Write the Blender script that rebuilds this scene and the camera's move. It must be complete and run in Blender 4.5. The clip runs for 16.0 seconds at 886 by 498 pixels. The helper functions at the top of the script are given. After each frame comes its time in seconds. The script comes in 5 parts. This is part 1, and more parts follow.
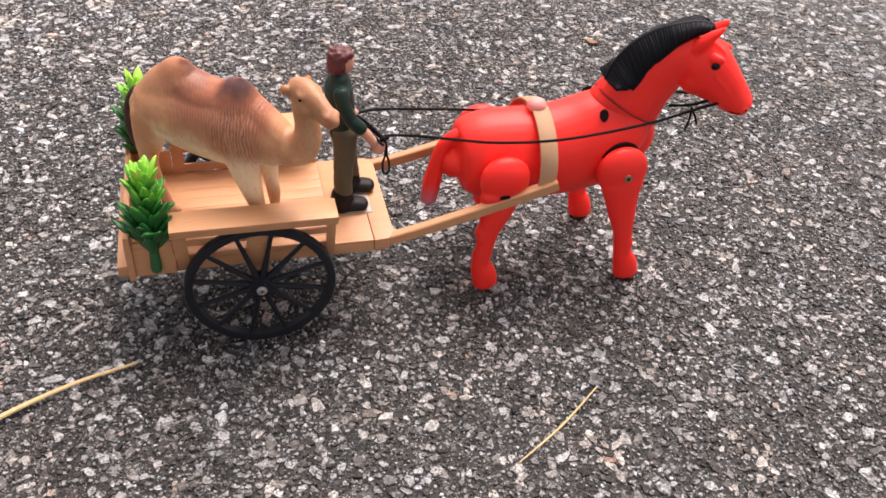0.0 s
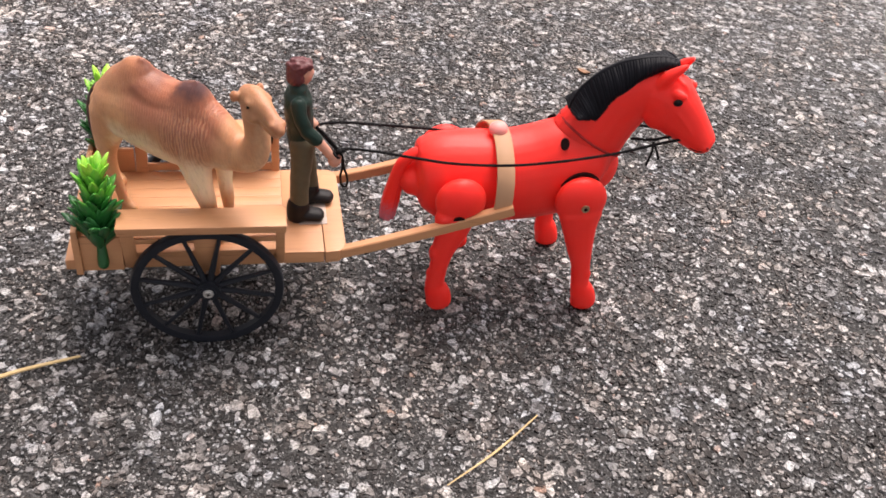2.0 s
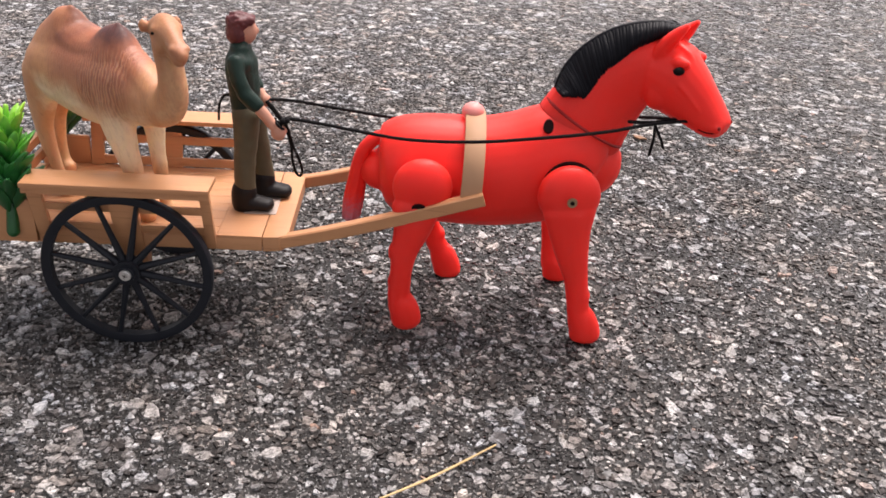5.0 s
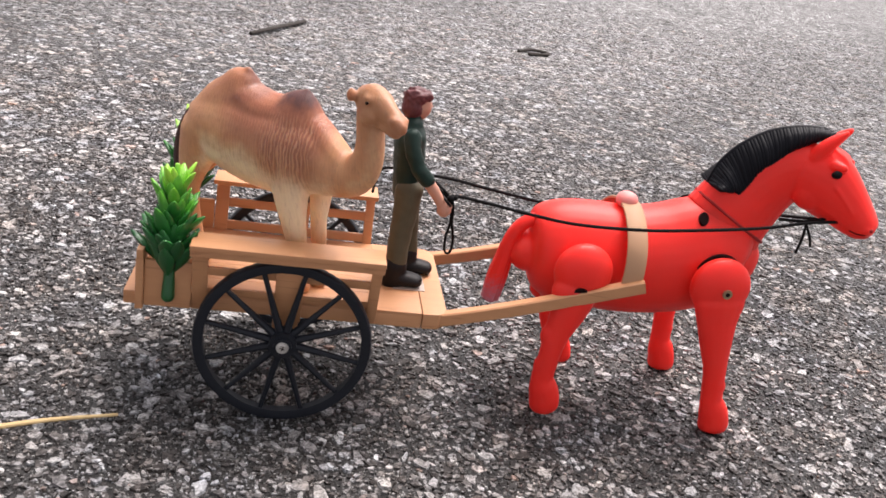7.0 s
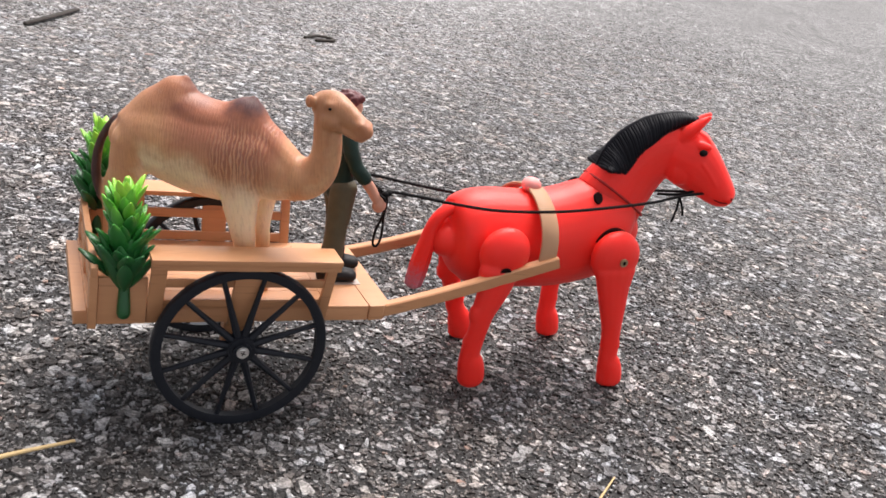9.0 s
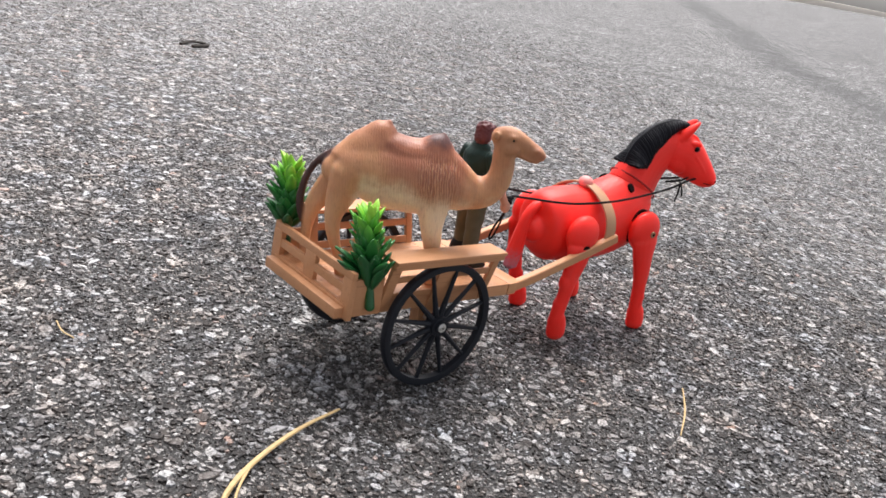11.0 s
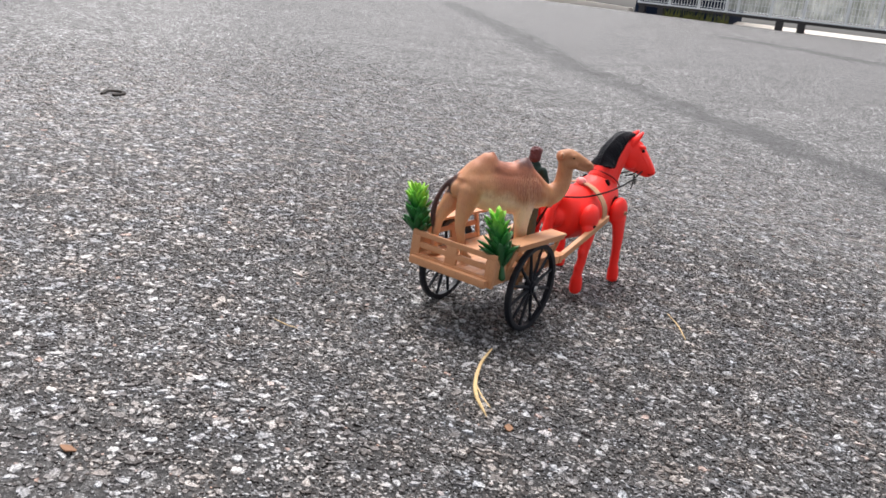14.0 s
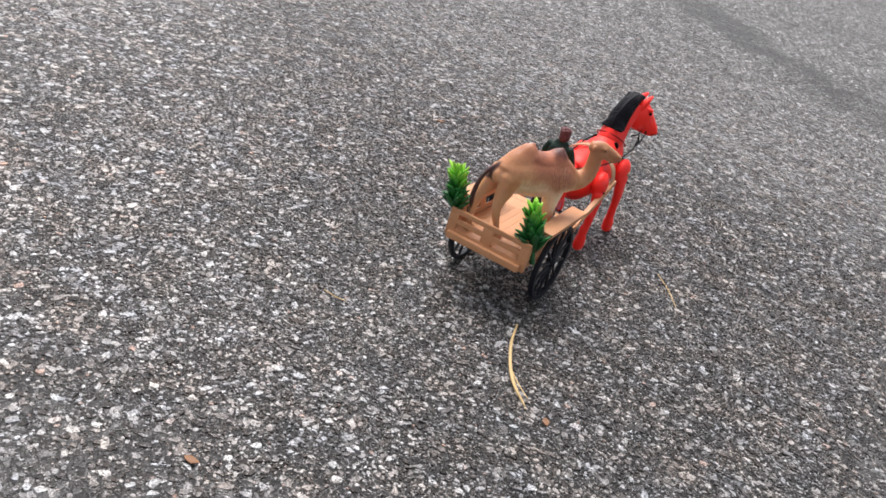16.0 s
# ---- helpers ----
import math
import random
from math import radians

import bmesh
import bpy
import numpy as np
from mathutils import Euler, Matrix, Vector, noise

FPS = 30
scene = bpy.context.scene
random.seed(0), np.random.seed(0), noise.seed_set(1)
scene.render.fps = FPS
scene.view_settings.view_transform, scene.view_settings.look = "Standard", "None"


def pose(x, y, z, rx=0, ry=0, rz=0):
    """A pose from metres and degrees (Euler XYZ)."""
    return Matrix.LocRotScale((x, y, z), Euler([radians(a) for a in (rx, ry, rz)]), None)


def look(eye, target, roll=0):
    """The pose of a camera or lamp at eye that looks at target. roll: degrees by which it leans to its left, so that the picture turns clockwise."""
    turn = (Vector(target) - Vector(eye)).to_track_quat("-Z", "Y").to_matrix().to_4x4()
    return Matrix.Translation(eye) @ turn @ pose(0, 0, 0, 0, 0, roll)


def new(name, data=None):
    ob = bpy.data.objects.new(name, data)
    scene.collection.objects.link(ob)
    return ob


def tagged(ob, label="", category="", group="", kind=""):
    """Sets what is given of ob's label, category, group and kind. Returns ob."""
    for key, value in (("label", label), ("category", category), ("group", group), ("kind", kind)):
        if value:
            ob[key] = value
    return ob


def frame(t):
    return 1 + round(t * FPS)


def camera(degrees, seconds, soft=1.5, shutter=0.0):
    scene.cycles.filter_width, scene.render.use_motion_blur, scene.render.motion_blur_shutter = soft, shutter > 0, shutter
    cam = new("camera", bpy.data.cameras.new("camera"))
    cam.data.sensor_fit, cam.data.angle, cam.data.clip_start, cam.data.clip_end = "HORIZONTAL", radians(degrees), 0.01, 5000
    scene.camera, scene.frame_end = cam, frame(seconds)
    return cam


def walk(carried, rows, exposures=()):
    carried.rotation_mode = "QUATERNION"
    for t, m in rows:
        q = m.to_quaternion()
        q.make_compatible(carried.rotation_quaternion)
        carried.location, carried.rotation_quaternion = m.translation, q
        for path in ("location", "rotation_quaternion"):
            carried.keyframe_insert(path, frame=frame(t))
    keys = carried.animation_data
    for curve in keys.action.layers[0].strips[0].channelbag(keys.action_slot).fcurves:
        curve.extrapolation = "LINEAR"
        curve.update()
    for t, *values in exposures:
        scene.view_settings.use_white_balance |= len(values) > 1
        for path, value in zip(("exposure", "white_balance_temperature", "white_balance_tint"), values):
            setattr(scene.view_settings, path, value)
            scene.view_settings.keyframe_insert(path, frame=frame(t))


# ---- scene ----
# ---------------------------------------------------------------- camera
cam = camera(52.2, 16.0, soft=1.65)
PATH = [
    (0, (-0.016, -0.557, 0.515), (0.43, 0.893, -0.788), 5.3),
    (0.5, (-0.055, -0.561, 0.501), (0.345, 0.949, -0.749), 5.4),
    (1, (-0.025, -0.484, 0.5), (0.48, 0.983, -0.763), 8.9),
    (1.5, (0.032, -0.497, 0.496), (0.42, 1.001, -0.771), 8.9),
    (2, (0.036, -0.568, 0.519), (0.438, 0.92, -0.756), 8.2),
    (2.5, (0.089, -0.568, 0.519), (0.364, 0.932, -0.775), 8.3),
    (3, (0.104, -0.55, 0.5), (0.271, 0.972, -0.786), 5.7),
    (3.5, (0.126, -0.616, 0.512), (0.216, 0.947, -0.732), 5.3),
    (4, (0.183, -0.607, 0.458), (0.213, 0.98, -0.759), 6.3),
    (4.5, (0.194, -0.588, 0.392), (0.282, 1.111, -0.659), 4.5),
    (4.7, (0.19, -0.576, 0.374), (0.269, 1.15, -0.633), 3.7),
    (6.8, (0.025, -0.566, 0.326), (0.216, 1.284, -0.407), 8.6),
    (7, (0.002, -0.559, 0.336), (0.322, 1.262, -0.427), 9.7),
    (7.5, (0.048, -0.54, 0.353), (0.42, 1.253, -0.451), 10.5),
    (8, (-0.003, -0.552, 0.328), (0.304, 1.289, -0.39), 9.5),
    (8.5, (-0.078, -0.553, 0.333), (0.47, 1.221, -0.411), 11.1),
    (8.7, (-0.101, -0.554, 0.333), (0.611, 1.167, -0.396), 11.2),
    (10.8, (-0.417, -0.573, 0.36), (0.734, 0.911, -0.328), 12.7),
    (11, (-0.473, -0.55, 0.353), (0.828, 0.823, -0.297), 12.0),
    (11.5, (-0.494, -0.589, 0.366), (0.794, 0.795, -0.288), 11.5),
    (12, (-0.57, -0.589, 0.357), (0.787, 0.744, -0.26), 10.0),
    (12.5, (-0.651, -0.584, 0.355), (0.782, 0.685, -0.222), 9.3),
    (13, (-0.743, -0.561, 0.359), (0.771, 0.623, -0.193), 8.9),
    (13.5, (-0.813, -0.583, 0.382), (0.695, 0.596, -0.196), 9.5),
    (14, (-0.937, -0.522, 0.381), (0.689, 0.505, -0.17), 9.4),
    (14.5, (-1.004, -0.529, 0.376), (0.646, 0.465, -0.163), 9.5),
    (15, (-1.056, -0.524, 0.375), (0.597, 0.447, -0.195), 10.9),
    (15.5, (-1.059, -0.527, 0.425), (0.54, 0.408, -0.33), 11.6),
    (16, (-1.044, -0.359, 0.57), (0.595, 0.349, -0.331), 16.9),
]
EXPOSURE = 0.74
walk(cam, [(t, look(eye, target, roll)) for t, eye, target, roll in PATH], exposures=[(0.0, EXPOSURE + 0.04, 6850, 17), (2.0, EXPOSURE + 0.03, 6830, 17), (4.7, EXPOSURE - 0.02, 6800, 17), (7.0, EXPOSURE + 0.09, 6650, 16), (8.5, EXPOSURE + 0.09, 6600, 14), (11.0, EXPOSURE + 0.04, 6430, 12), (12.0, EXPOSURE - 0.11, 6420, 12), (13.0, EXPOSURE - 0.09, 6400, 12), (14.0, EXPOSURE - 0.05, 6370, 12), (15.0, EXPOSURE - 0.05, 6360, 12), (16.0, EXPOSURE - 0.18, 6380, 12)])

# ---------------------------------------------------------------- light
world = bpy.data.worlds.new("overcast_sky")
scene.world = world
world.use_nodes = True
wn, wl = world.node_tree.nodes, world.node_tree.links
sky = wn.new("ShaderNodeTexSky")
sky.sky_type = "NISHITA"
sky.sun_disc = False
SUN_HEIGHT, SUN_TURN = radians(65), radians(54)
sky.sun_elevation, sky.sun_rotation = SUN_HEIGHT, radians(90) - SUN_TURN
sky.air_density, sky.dust_density = 1.0, 4.0
cloud = wn.new("ShaderNodeHueSaturation")
cloud.inputs["Saturation"].default_value = 0.22
wl.new(sky.outputs[0], cloud.inputs["Color"])
wl.new(cloud.outputs[0], wn["Background"].inputs["Color"])
wn["Background"].inputs["Strength"].default_value = 0.132

sun = new("sun", bpy.data.lights.new("sun", "SUN"))
sun.data.energy, sun.data.angle, sun.data.color = 2.5, radians(40), (1.0, 0.97, 0.93)
toward = Vector((math.cos(SUN_TURN) * math.cos(SUN_HEIGHT), math.sin(SUN_TURN) * math.cos(SUN_HEIGHT), math.sin(SUN_HEIGHT)))
sun.matrix_world = look(toward * 8, (0, 0, 0))


# ---------------------------------------------------------------- materials
class Graph:
    """A short hand for node materials."""

    def __init__(self, name):
        self.mat = bpy.data.materials.new(name)
        self.mat.use_nodes = True
        self.nodes, self.links = self.mat.node_tree.nodes, self.mat.node_tree.links
        self.bsdf = self.nodes["Principled BSDF"]

    def set(self, **values):
        for key, value in values.items():
            self.bsdf.inputs[key.replace("_", " ")].default_value = value
        return self

    def node(self, kind, **inputs):
        n = self.nodes.new("ShaderNode" + kind)
        for key, value in inputs.items():
            k = int(key[1:]) if key[0] == "i" and key[1:].isdigit() else key.replace("_", " ")
            self.put(value, n.inputs[k])
        return n

    def put(self, value, socket):
        if isinstance(value, bpy.types.NodeSocket):
            self.links.new(value, socket)
        else:
            socket.default_value = value

    def math(self, op, a, b=0.0, c=0.0):
        n = self.nodes.new("ShaderNodeMath")
        n.operation = op
        for i, v in enumerate((a, b, c)):
            self.put(v, n.inputs[i])
        return n.outputs[0]

    def mix(self, fac, a, b, blend="MIX"):
        n = self.nodes.new("ShaderNodeMix")
        n.data_type, n.blend_type = "RGBA", blend
        self.put(fac, n.inputs[0])
        for v, i in ((a, 6), (b, 7)):
            self.put((*v, 1.0) if isinstance(v, tuple) and len(v) == 3 else v, n.inputs[i])
        return n.outputs[2]

    def ramp(self, fac, stops):
        n = self.nodes.new("ShaderNodeValToRGB")
        e = n.color_ramp.elements
        while len(e) < len(stops):
            e.new(0.5)
        for k, (p, c) in zip(e, stops):
            k.position = p
            k.color = (*c, 1.0) if isinstance(c, tuple) else (c, c, c, 1.0)
        self.put(fac, n.inputs[0])
        return n.outputs[0]

    def band(self, value, lo, hi):
        n = self.nodes.new("ShaderNodeMapRange")
        n.interpolation_type = "SMOOTHSTEP"
        for i, v in enumerate((value, lo, hi, 0.0, 1.0)):
            self.put(v, n.inputs[i])
        return n.outputs[0]

    def where(self, world_space=False):
        if world_space:
            return self.node("NewGeometry").outputs["Position"]
        return self.node("TexCoord").outputs["Object"]

    def noise(self, place, scale, detail=3.0, rough=0.55):
        n = self.node("TexNoise", Vector=place, Scale=scale, Detail=detail, Roughness=rough)
        return n.outputs["Fac"]

    def bump(self, height, strength, distance):
        n = self.node("Bump", Height=height, Strength=strength, Distance=distance)
        self.links.new(n.outputs[0], self.bsdf.inputs["Normal"])
        return self

    def colour(self, socket):
        self.put(socket, self.bsdf.inputs["Base Color"])
        return self

    def rough(self, socket):
        self.put(socket, self.bsdf.inputs["Roughness"])
        return self


def plastic(name, base, roughness, dark=0.85, scale=60.0, relief=0.0003, coat=0.0, gloss=0.35):
    """Moulded plastic: a slight mottle, scuffs in the gloss and a fine orange-peel relief."""
    g = Graph(name)
    p = g.where(True)
    big = g.noise(p, scale, 2.0)
    fine = g.noise(p, scale * 14, 4.0, 0.6)
    low = tuple(c * dark for c in base)
    g.colour(g.mix(big, low, base))
    g.rough(g.math("ADD", g.math("MULTIPLY", fine, 0.22), roughness - 0.11))
    g.bump(g.math("ADD", big, g.math("MULTIPLY", fine, 0.5)), 0.25, relief)
    g.set(Coat_Weight=coat, Coat_Roughness=0.25, Specular_IOR_Level=gloss)
    return g.mat


def red_plastic():
    g = Graph("red_plastic")
    p = g.where(True)
    big, fine = g.noise(p, 45.0, 2.0), g.noise(p, 900.0, 4.0, 0.6)
    g.colour(g.mix(big, (0.95, 0.027, 0.018), (0.98, 0.038, 0.026)))
    g.rough(g.math("ADD", g.math("MULTIPLY", fine, 0.2), 0.36))
    g.bump(g.math("ADD", big, g.math("MULTIPLY", fine, 0.3)), 0.2, 0.0003)
    g.set(Subsurface_Weight=0.5, Subsurface_Radius=(0.016, 0.004, 0.003), Subsurface_Scale=1.0, Specular_IOR_Level=0.32)
    return g.mat


def tail_plastic():
    """The red of the horse, rubbed chalky towards the end of the tail."""
    g = Graph("worn_red_plastic")
    p = g.where(True)
    big, fine = g.noise(p, 45.0, 2.0), g.noise(p, 420.0, 5.0, 0.7)
    z = g.node("SeparateXYZ", Vector=p).outputs[2]
    rubbed = g.math("SUBTRACT", 1.0, g.band(g.math("ADD", z, g.math("MULTIPLY", g.math("SUBTRACT", fine, 0.5), 0.030)), 0.066, 0.092))
    red = g.mix(big, (0.90, 0.026, 0.018), (0.96, 0.036, 0.026))
    g.colour(g.mix(g.math("MULTIPLY", rubbed, 0.80), red, (0.50, 0.25, 0.32)))
    g.rough(g.math("ADD", g.math("MULTIPLY", rubbed, 0.3), 0.42))
    g.bump(fine, 0.2, 0.0004)
    g.set(Specular_IOR_Level=0.20)
    return g.mat


def tan_plastic():
    """Wood-coloured plastic with a faint drawn grain along the cart."""
    g = Graph("tan_plastic")
    p = g.where(True)
    m = g.node("Mapping", Vector=p)
    m.inputs["Scale"].default_value = (14.0, 260.0, 160.0)
    grain = g.noise(m.outputs[0], 1.0, 4.0, 0.6)
    big = g.noise(p, 30.0, 2.0)
    c = g.mix(grain, (0.47, 0.212, 0.096), (0.60, 0.305, 0.146))
    c = g.mix(g.math("MULTIPLY", big, 0.35), c, (0.49, 0.222, 0.100))
    fine = g.node("Mapping", Vector=p)
    fine.inputs["Scale"].default_value = (38.0, 700.0, 420.0)
    streak = g.band(g.noise(fine.outputs[0], 1.0, 2.0, 0.5), 0.60, 0.72)
    c = g.mix(g.math("MULTIPLY", streak, 0.38), c, (0.30, 0.115, 0.050))
    g.colour(c)
    g.rough(g.math("ADD", g.math("MULTIPLY", grain, 0.2), 0.36))
    g.bump(grain, 0.3, 0.0003)
    return g.mat


def camel_paint():
    """Tan moulded figure: cream belly, red-brown back, dark hump tips and a ridged mantle."""
    g = Graph("camel_paint")
    p = g.where(False)
    xyz = g.node("SeparateXYZ", Vector=p)
    x, y, z = xyz.outputs[0], xyz.outputs[1], xyz.outputs[2]
    spray = g.math("MULTIPLY", g.math("SUBTRACT", g.noise(p, 70.0, 3.0, 0.6), 0.5), 0.018)
    zz, xx = g.math("ADD", z, spray), g.math("ADD", x, spray)
    c = g.mix(g.noise(p, 55.0, 3.0), (0.54, 0.250, 0.116), (0.69, 0.350, 0.170))
    # pale limbs and the cream belly and throat
    c = g.mix(g.math("MULTIPLY", g.math("SUBTRACT", 1.0, g.band(zz, 0.125, 0.155)), 0.6), c, (0.68, 0.40, 0.21))
    c = g.mix(g.math("MULTIPLY", g.band(zz, 0.162, 0.198), 0.45), c, (0.42, 0.172, 0.080))
    middle = g.math("MULTIPLY", g.band(xx, -0.044, -0.034), g.math("SUBTRACT", 1.0, g.band(xx, 0.050, 0.062)))
    sunk = g.math("MULTIPLY", g.band(x, 0.000, 0.016), 0.008)
    belly = g.math("MULTIPLY", middle, g.math("MULTIPLY", g.band(z, 0.108, 0.130), g.math("SUBTRACT", 1.0, g.band(g.math("ADD", zz, sunk), 0.153, 0.171))))
    c = g.mix(g.math("MULTIPLY", belly, 0.95), c, (0.86, 0.70, 0.47))
    throat = g.band(g.math("SUBTRACT", xx, g.math("MULTIPLY", g.band(z, 0.158, 0.172), 0.012)), 0.062, 0.068)
    throat = g.math("MULTIPLY", throat, g.math("SUBTRACT", 1.0, g.band(zz, 0.196, 0.206)))
    c = g.mix(g.math("MULTIPLY", throat, 0.30), c, (0.78, 0.56, 0.33))
    # sprayed back between the humps, and the mantle below the front one
    back = g.math("MULTIPLY", g.math("MULTIPLY", g.band(xx, -0.030, -0.012), g.math("SUBTRACT", 1.0, g.band(xx, 0.040, 0.052))), g.band(zz, 0.150, 0.182))
    c = g.mix(g.math("MULTIPLY", back, 0.85), c, (0.37, 0.115, 0.060))
    c = g.mix(g.math("MULTIPLY", g.math("MULTIPLY", g.band(zz, 0.184, 0.200), g.math("SUBTRACT", 1.0, g.band(x, -0.020, -0.010))), 0.45), c, (0.34, 0.11, 0.055))
    tip = g.math("MULTIPLY", g.math("MULTIPLY", g.band(zz, 0.188, 0.202), g.band(xx, 0.004, 0.016)), g.math("SUBTRACT", 1.0, g.band(xx, 0.030, 0.042)))
    rear_tip = g.math("MULTIPLY", g.math("MULTIPLY", g.band(zz, 0.188, 0.204), g.band(xx, -0.025, -0.014)), g.math("SUBTRACT", 1.0, g.band(xx, -0.006, 0.004)))
    c = g.mix(g.math("MULTIPLY", g.math("MAXIMUM", tip, g.math("MULTIPLY", rear_tip, 0.75)), 0.9), c, (0.055, 0.018, 0.022))
    cut = g.math("SUBTRACT", g.math("MULTIPLY", g.band(z, 0.143, 0.162), 0.017), 0.0750)
    tail = g.math("SUBTRACT", 1.0, g.band(g.math("SUBTRACT", x, cut), -0.003, 0.001))
    tail = g.math("MULTIPLY", tail, g.band(z, 0.096, 0.104))
    tail = g.math("MULTIPLY", tail, g.math("SUBTRACT", 1.0, g.band(g.math("ABSOLUTE", g.math("SUBTRACT", y, 0.005)), 0.006, 0.009)))
    c = g.mix(tail, c, (0.05, 0.02, 0.018))
    nose = g.band(g.math("SUBTRACT", x, g.math("MULTIPLY", y, 0.45)), 0.097, 0.106)
    c = g.mix(g.math("MULTIPLY", nose, 0.6), c, (0.44, 0.16, 0.10))
    # combed ridges of the mantle
    lean = g.node("Mapping", Vector=p, Rotation=(0.0, radians(8), 0.0))
    m = g.node("Mapping", Vector=lean.outputs[0])
    m.inputs["Scale"].default_value = (1.0, 0.6, 0.20)
    comb = g.node("TexWave", Vector=m.outputs[0], Scale=150.0, Distortion=6.5, Detail=2.0, Detail_Scale=2.4, Detail_Roughness=0.6)
    ridge = g.math("ADD", g.math("MULTIPLY", comb.outputs["Fac"], 0.55), g.math("MULTIPLY", g.noise(m.outputs[0], 520.0, 2.0, 0.5), 0.42))
    fore = g.math("MULTIPLY", g.math("ADD", g.math("MULTIPLY", g.band(xx, -0.034, -0.016), 0.14), g.math("MULTIPLY", g.band(xx, 0.002, 0.018), 0.86)), g.math("SUBTRACT", 1.0, g.band(xx, 0.034, 0.046)))
    coat = g.math("MULTIPLY", fore, g.math("MULTIPLY", g.band(zz, 0.146, 0.162), g.math("SUBTRACT", 1.0, g.band(zz, 0.180, 0.194))))
    c = g.mix(g.math("MULTIPLY", coat, 0.34), c, (0.40, 0.130, 0.068))
    groove = g.math("SUBTRACT", 1.0, g.band(ridge, 0.38, 0.50))
    c = g.mix(g.math("MULTIPLY", g.math("MULTIPLY", groove, coat), 0.42), c, (0.22, 0.075, 0.045))
    c = g.mix(g.math("MULTIPLY", g.math("MULTIPLY", g.band(ridge, 0.52, 0.66), coat), 0.35), c, (0.72, 0.42, 0.24))
    c = g.mix(g.math("MULTIPLY", g.math("MULTIPLY", groove, g.band(z, 0.125, 0.150)), 0.07), c, (0.22, 0.075, 0.045))
    skull = g.math("MULTIPLY", g.band(xx, 0.058, 0.068), g.band(zz, 0.186, 0.206))
    c = g.mix(g.math("MULTIPLY", skull, 0.65), c, (0.40, 0.182, 0.088))
    # sprayed brown mottling and short hair strokes
    mottle = g.band(g.noise(p, 38.0, 4.0, 0.65), 0.44, 0.66)
    c = g.mix(g.math("MULTIPLY", g.math("MULTIPLY", mottle, g.band(z, 0.135, 0.165)), 0.34), c, (0.34, 0.125, 0.060))
    hair = g.noise(m.outputs[0], 620.0, 3.0, 0.7)
    g.colour(g.mix(g.math("MULTIPLY", g.band(hair, 0.5, 0.7), 0.20), c, (0.20, 0.07, 0.04)))
    g.bump(g.math("ADD", g.math("MULTIPLY", ridge, g.math("ADD", g.math("MULTIPLY", coat, 0.85), 0.07)), g.math("MULTIPLY", hair, 0.2)), 0.8, 0.0013)
    g.set(Roughness=0.5, Subsurface_Weight=0.3, Subsurface_Radius=(0.008, 0.004, 0.002), Subsurface_Scale=1.0)
    return g.mat


def foliage():
    """Plastic leaves, light yellow green at the top of the sprig, dark green below."""
    g = Graph("sprig_plastic")
    p = g.where(True)
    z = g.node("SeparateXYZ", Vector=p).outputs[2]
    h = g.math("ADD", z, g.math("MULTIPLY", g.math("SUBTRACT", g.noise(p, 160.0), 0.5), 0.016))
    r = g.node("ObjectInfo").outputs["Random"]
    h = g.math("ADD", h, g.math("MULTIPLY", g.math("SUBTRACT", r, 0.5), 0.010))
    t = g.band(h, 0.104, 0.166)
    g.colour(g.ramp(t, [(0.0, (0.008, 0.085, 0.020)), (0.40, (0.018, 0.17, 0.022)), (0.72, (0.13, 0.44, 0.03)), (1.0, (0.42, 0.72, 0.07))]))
    g.set(Roughness=0.38, Subsurface_Weight=0.1, Subsurface_Radius=(0.001, 0.002, 0.0005), Subsurface_Scale=0.5)
    g.bump(g.noise(p, 900.0), 0.2, 0.0003)
    return g.mat


def pale_strip(g, p):
    """A broad strip of ground painted paler to brighten it, as a factor on its colour."""
    xyz = g.node("SeparateXYZ", Vector=p)
    off = g.math("ADD", g.math("MULTIPLY", xyz.outputs[0], -0.77), g.math("MULTIPLY", xyz.outputs[1], 0.64))
    off = g.math("ADD", off, g.math("MULTIPLY", g.math("SUBTRACT", g.noise(p, 2.2, 4.0, 0.6), 0.5), 0.5))
    lane = g.math("SUBTRACT", 1.0, g.band(g.math("ABSOLUTE", g.math("SUBTRACT", off, 0.62)), 0.20, 0.62))
    return g.ramp(lane, [(0.0, 0.83), (1.0, 1.08)])


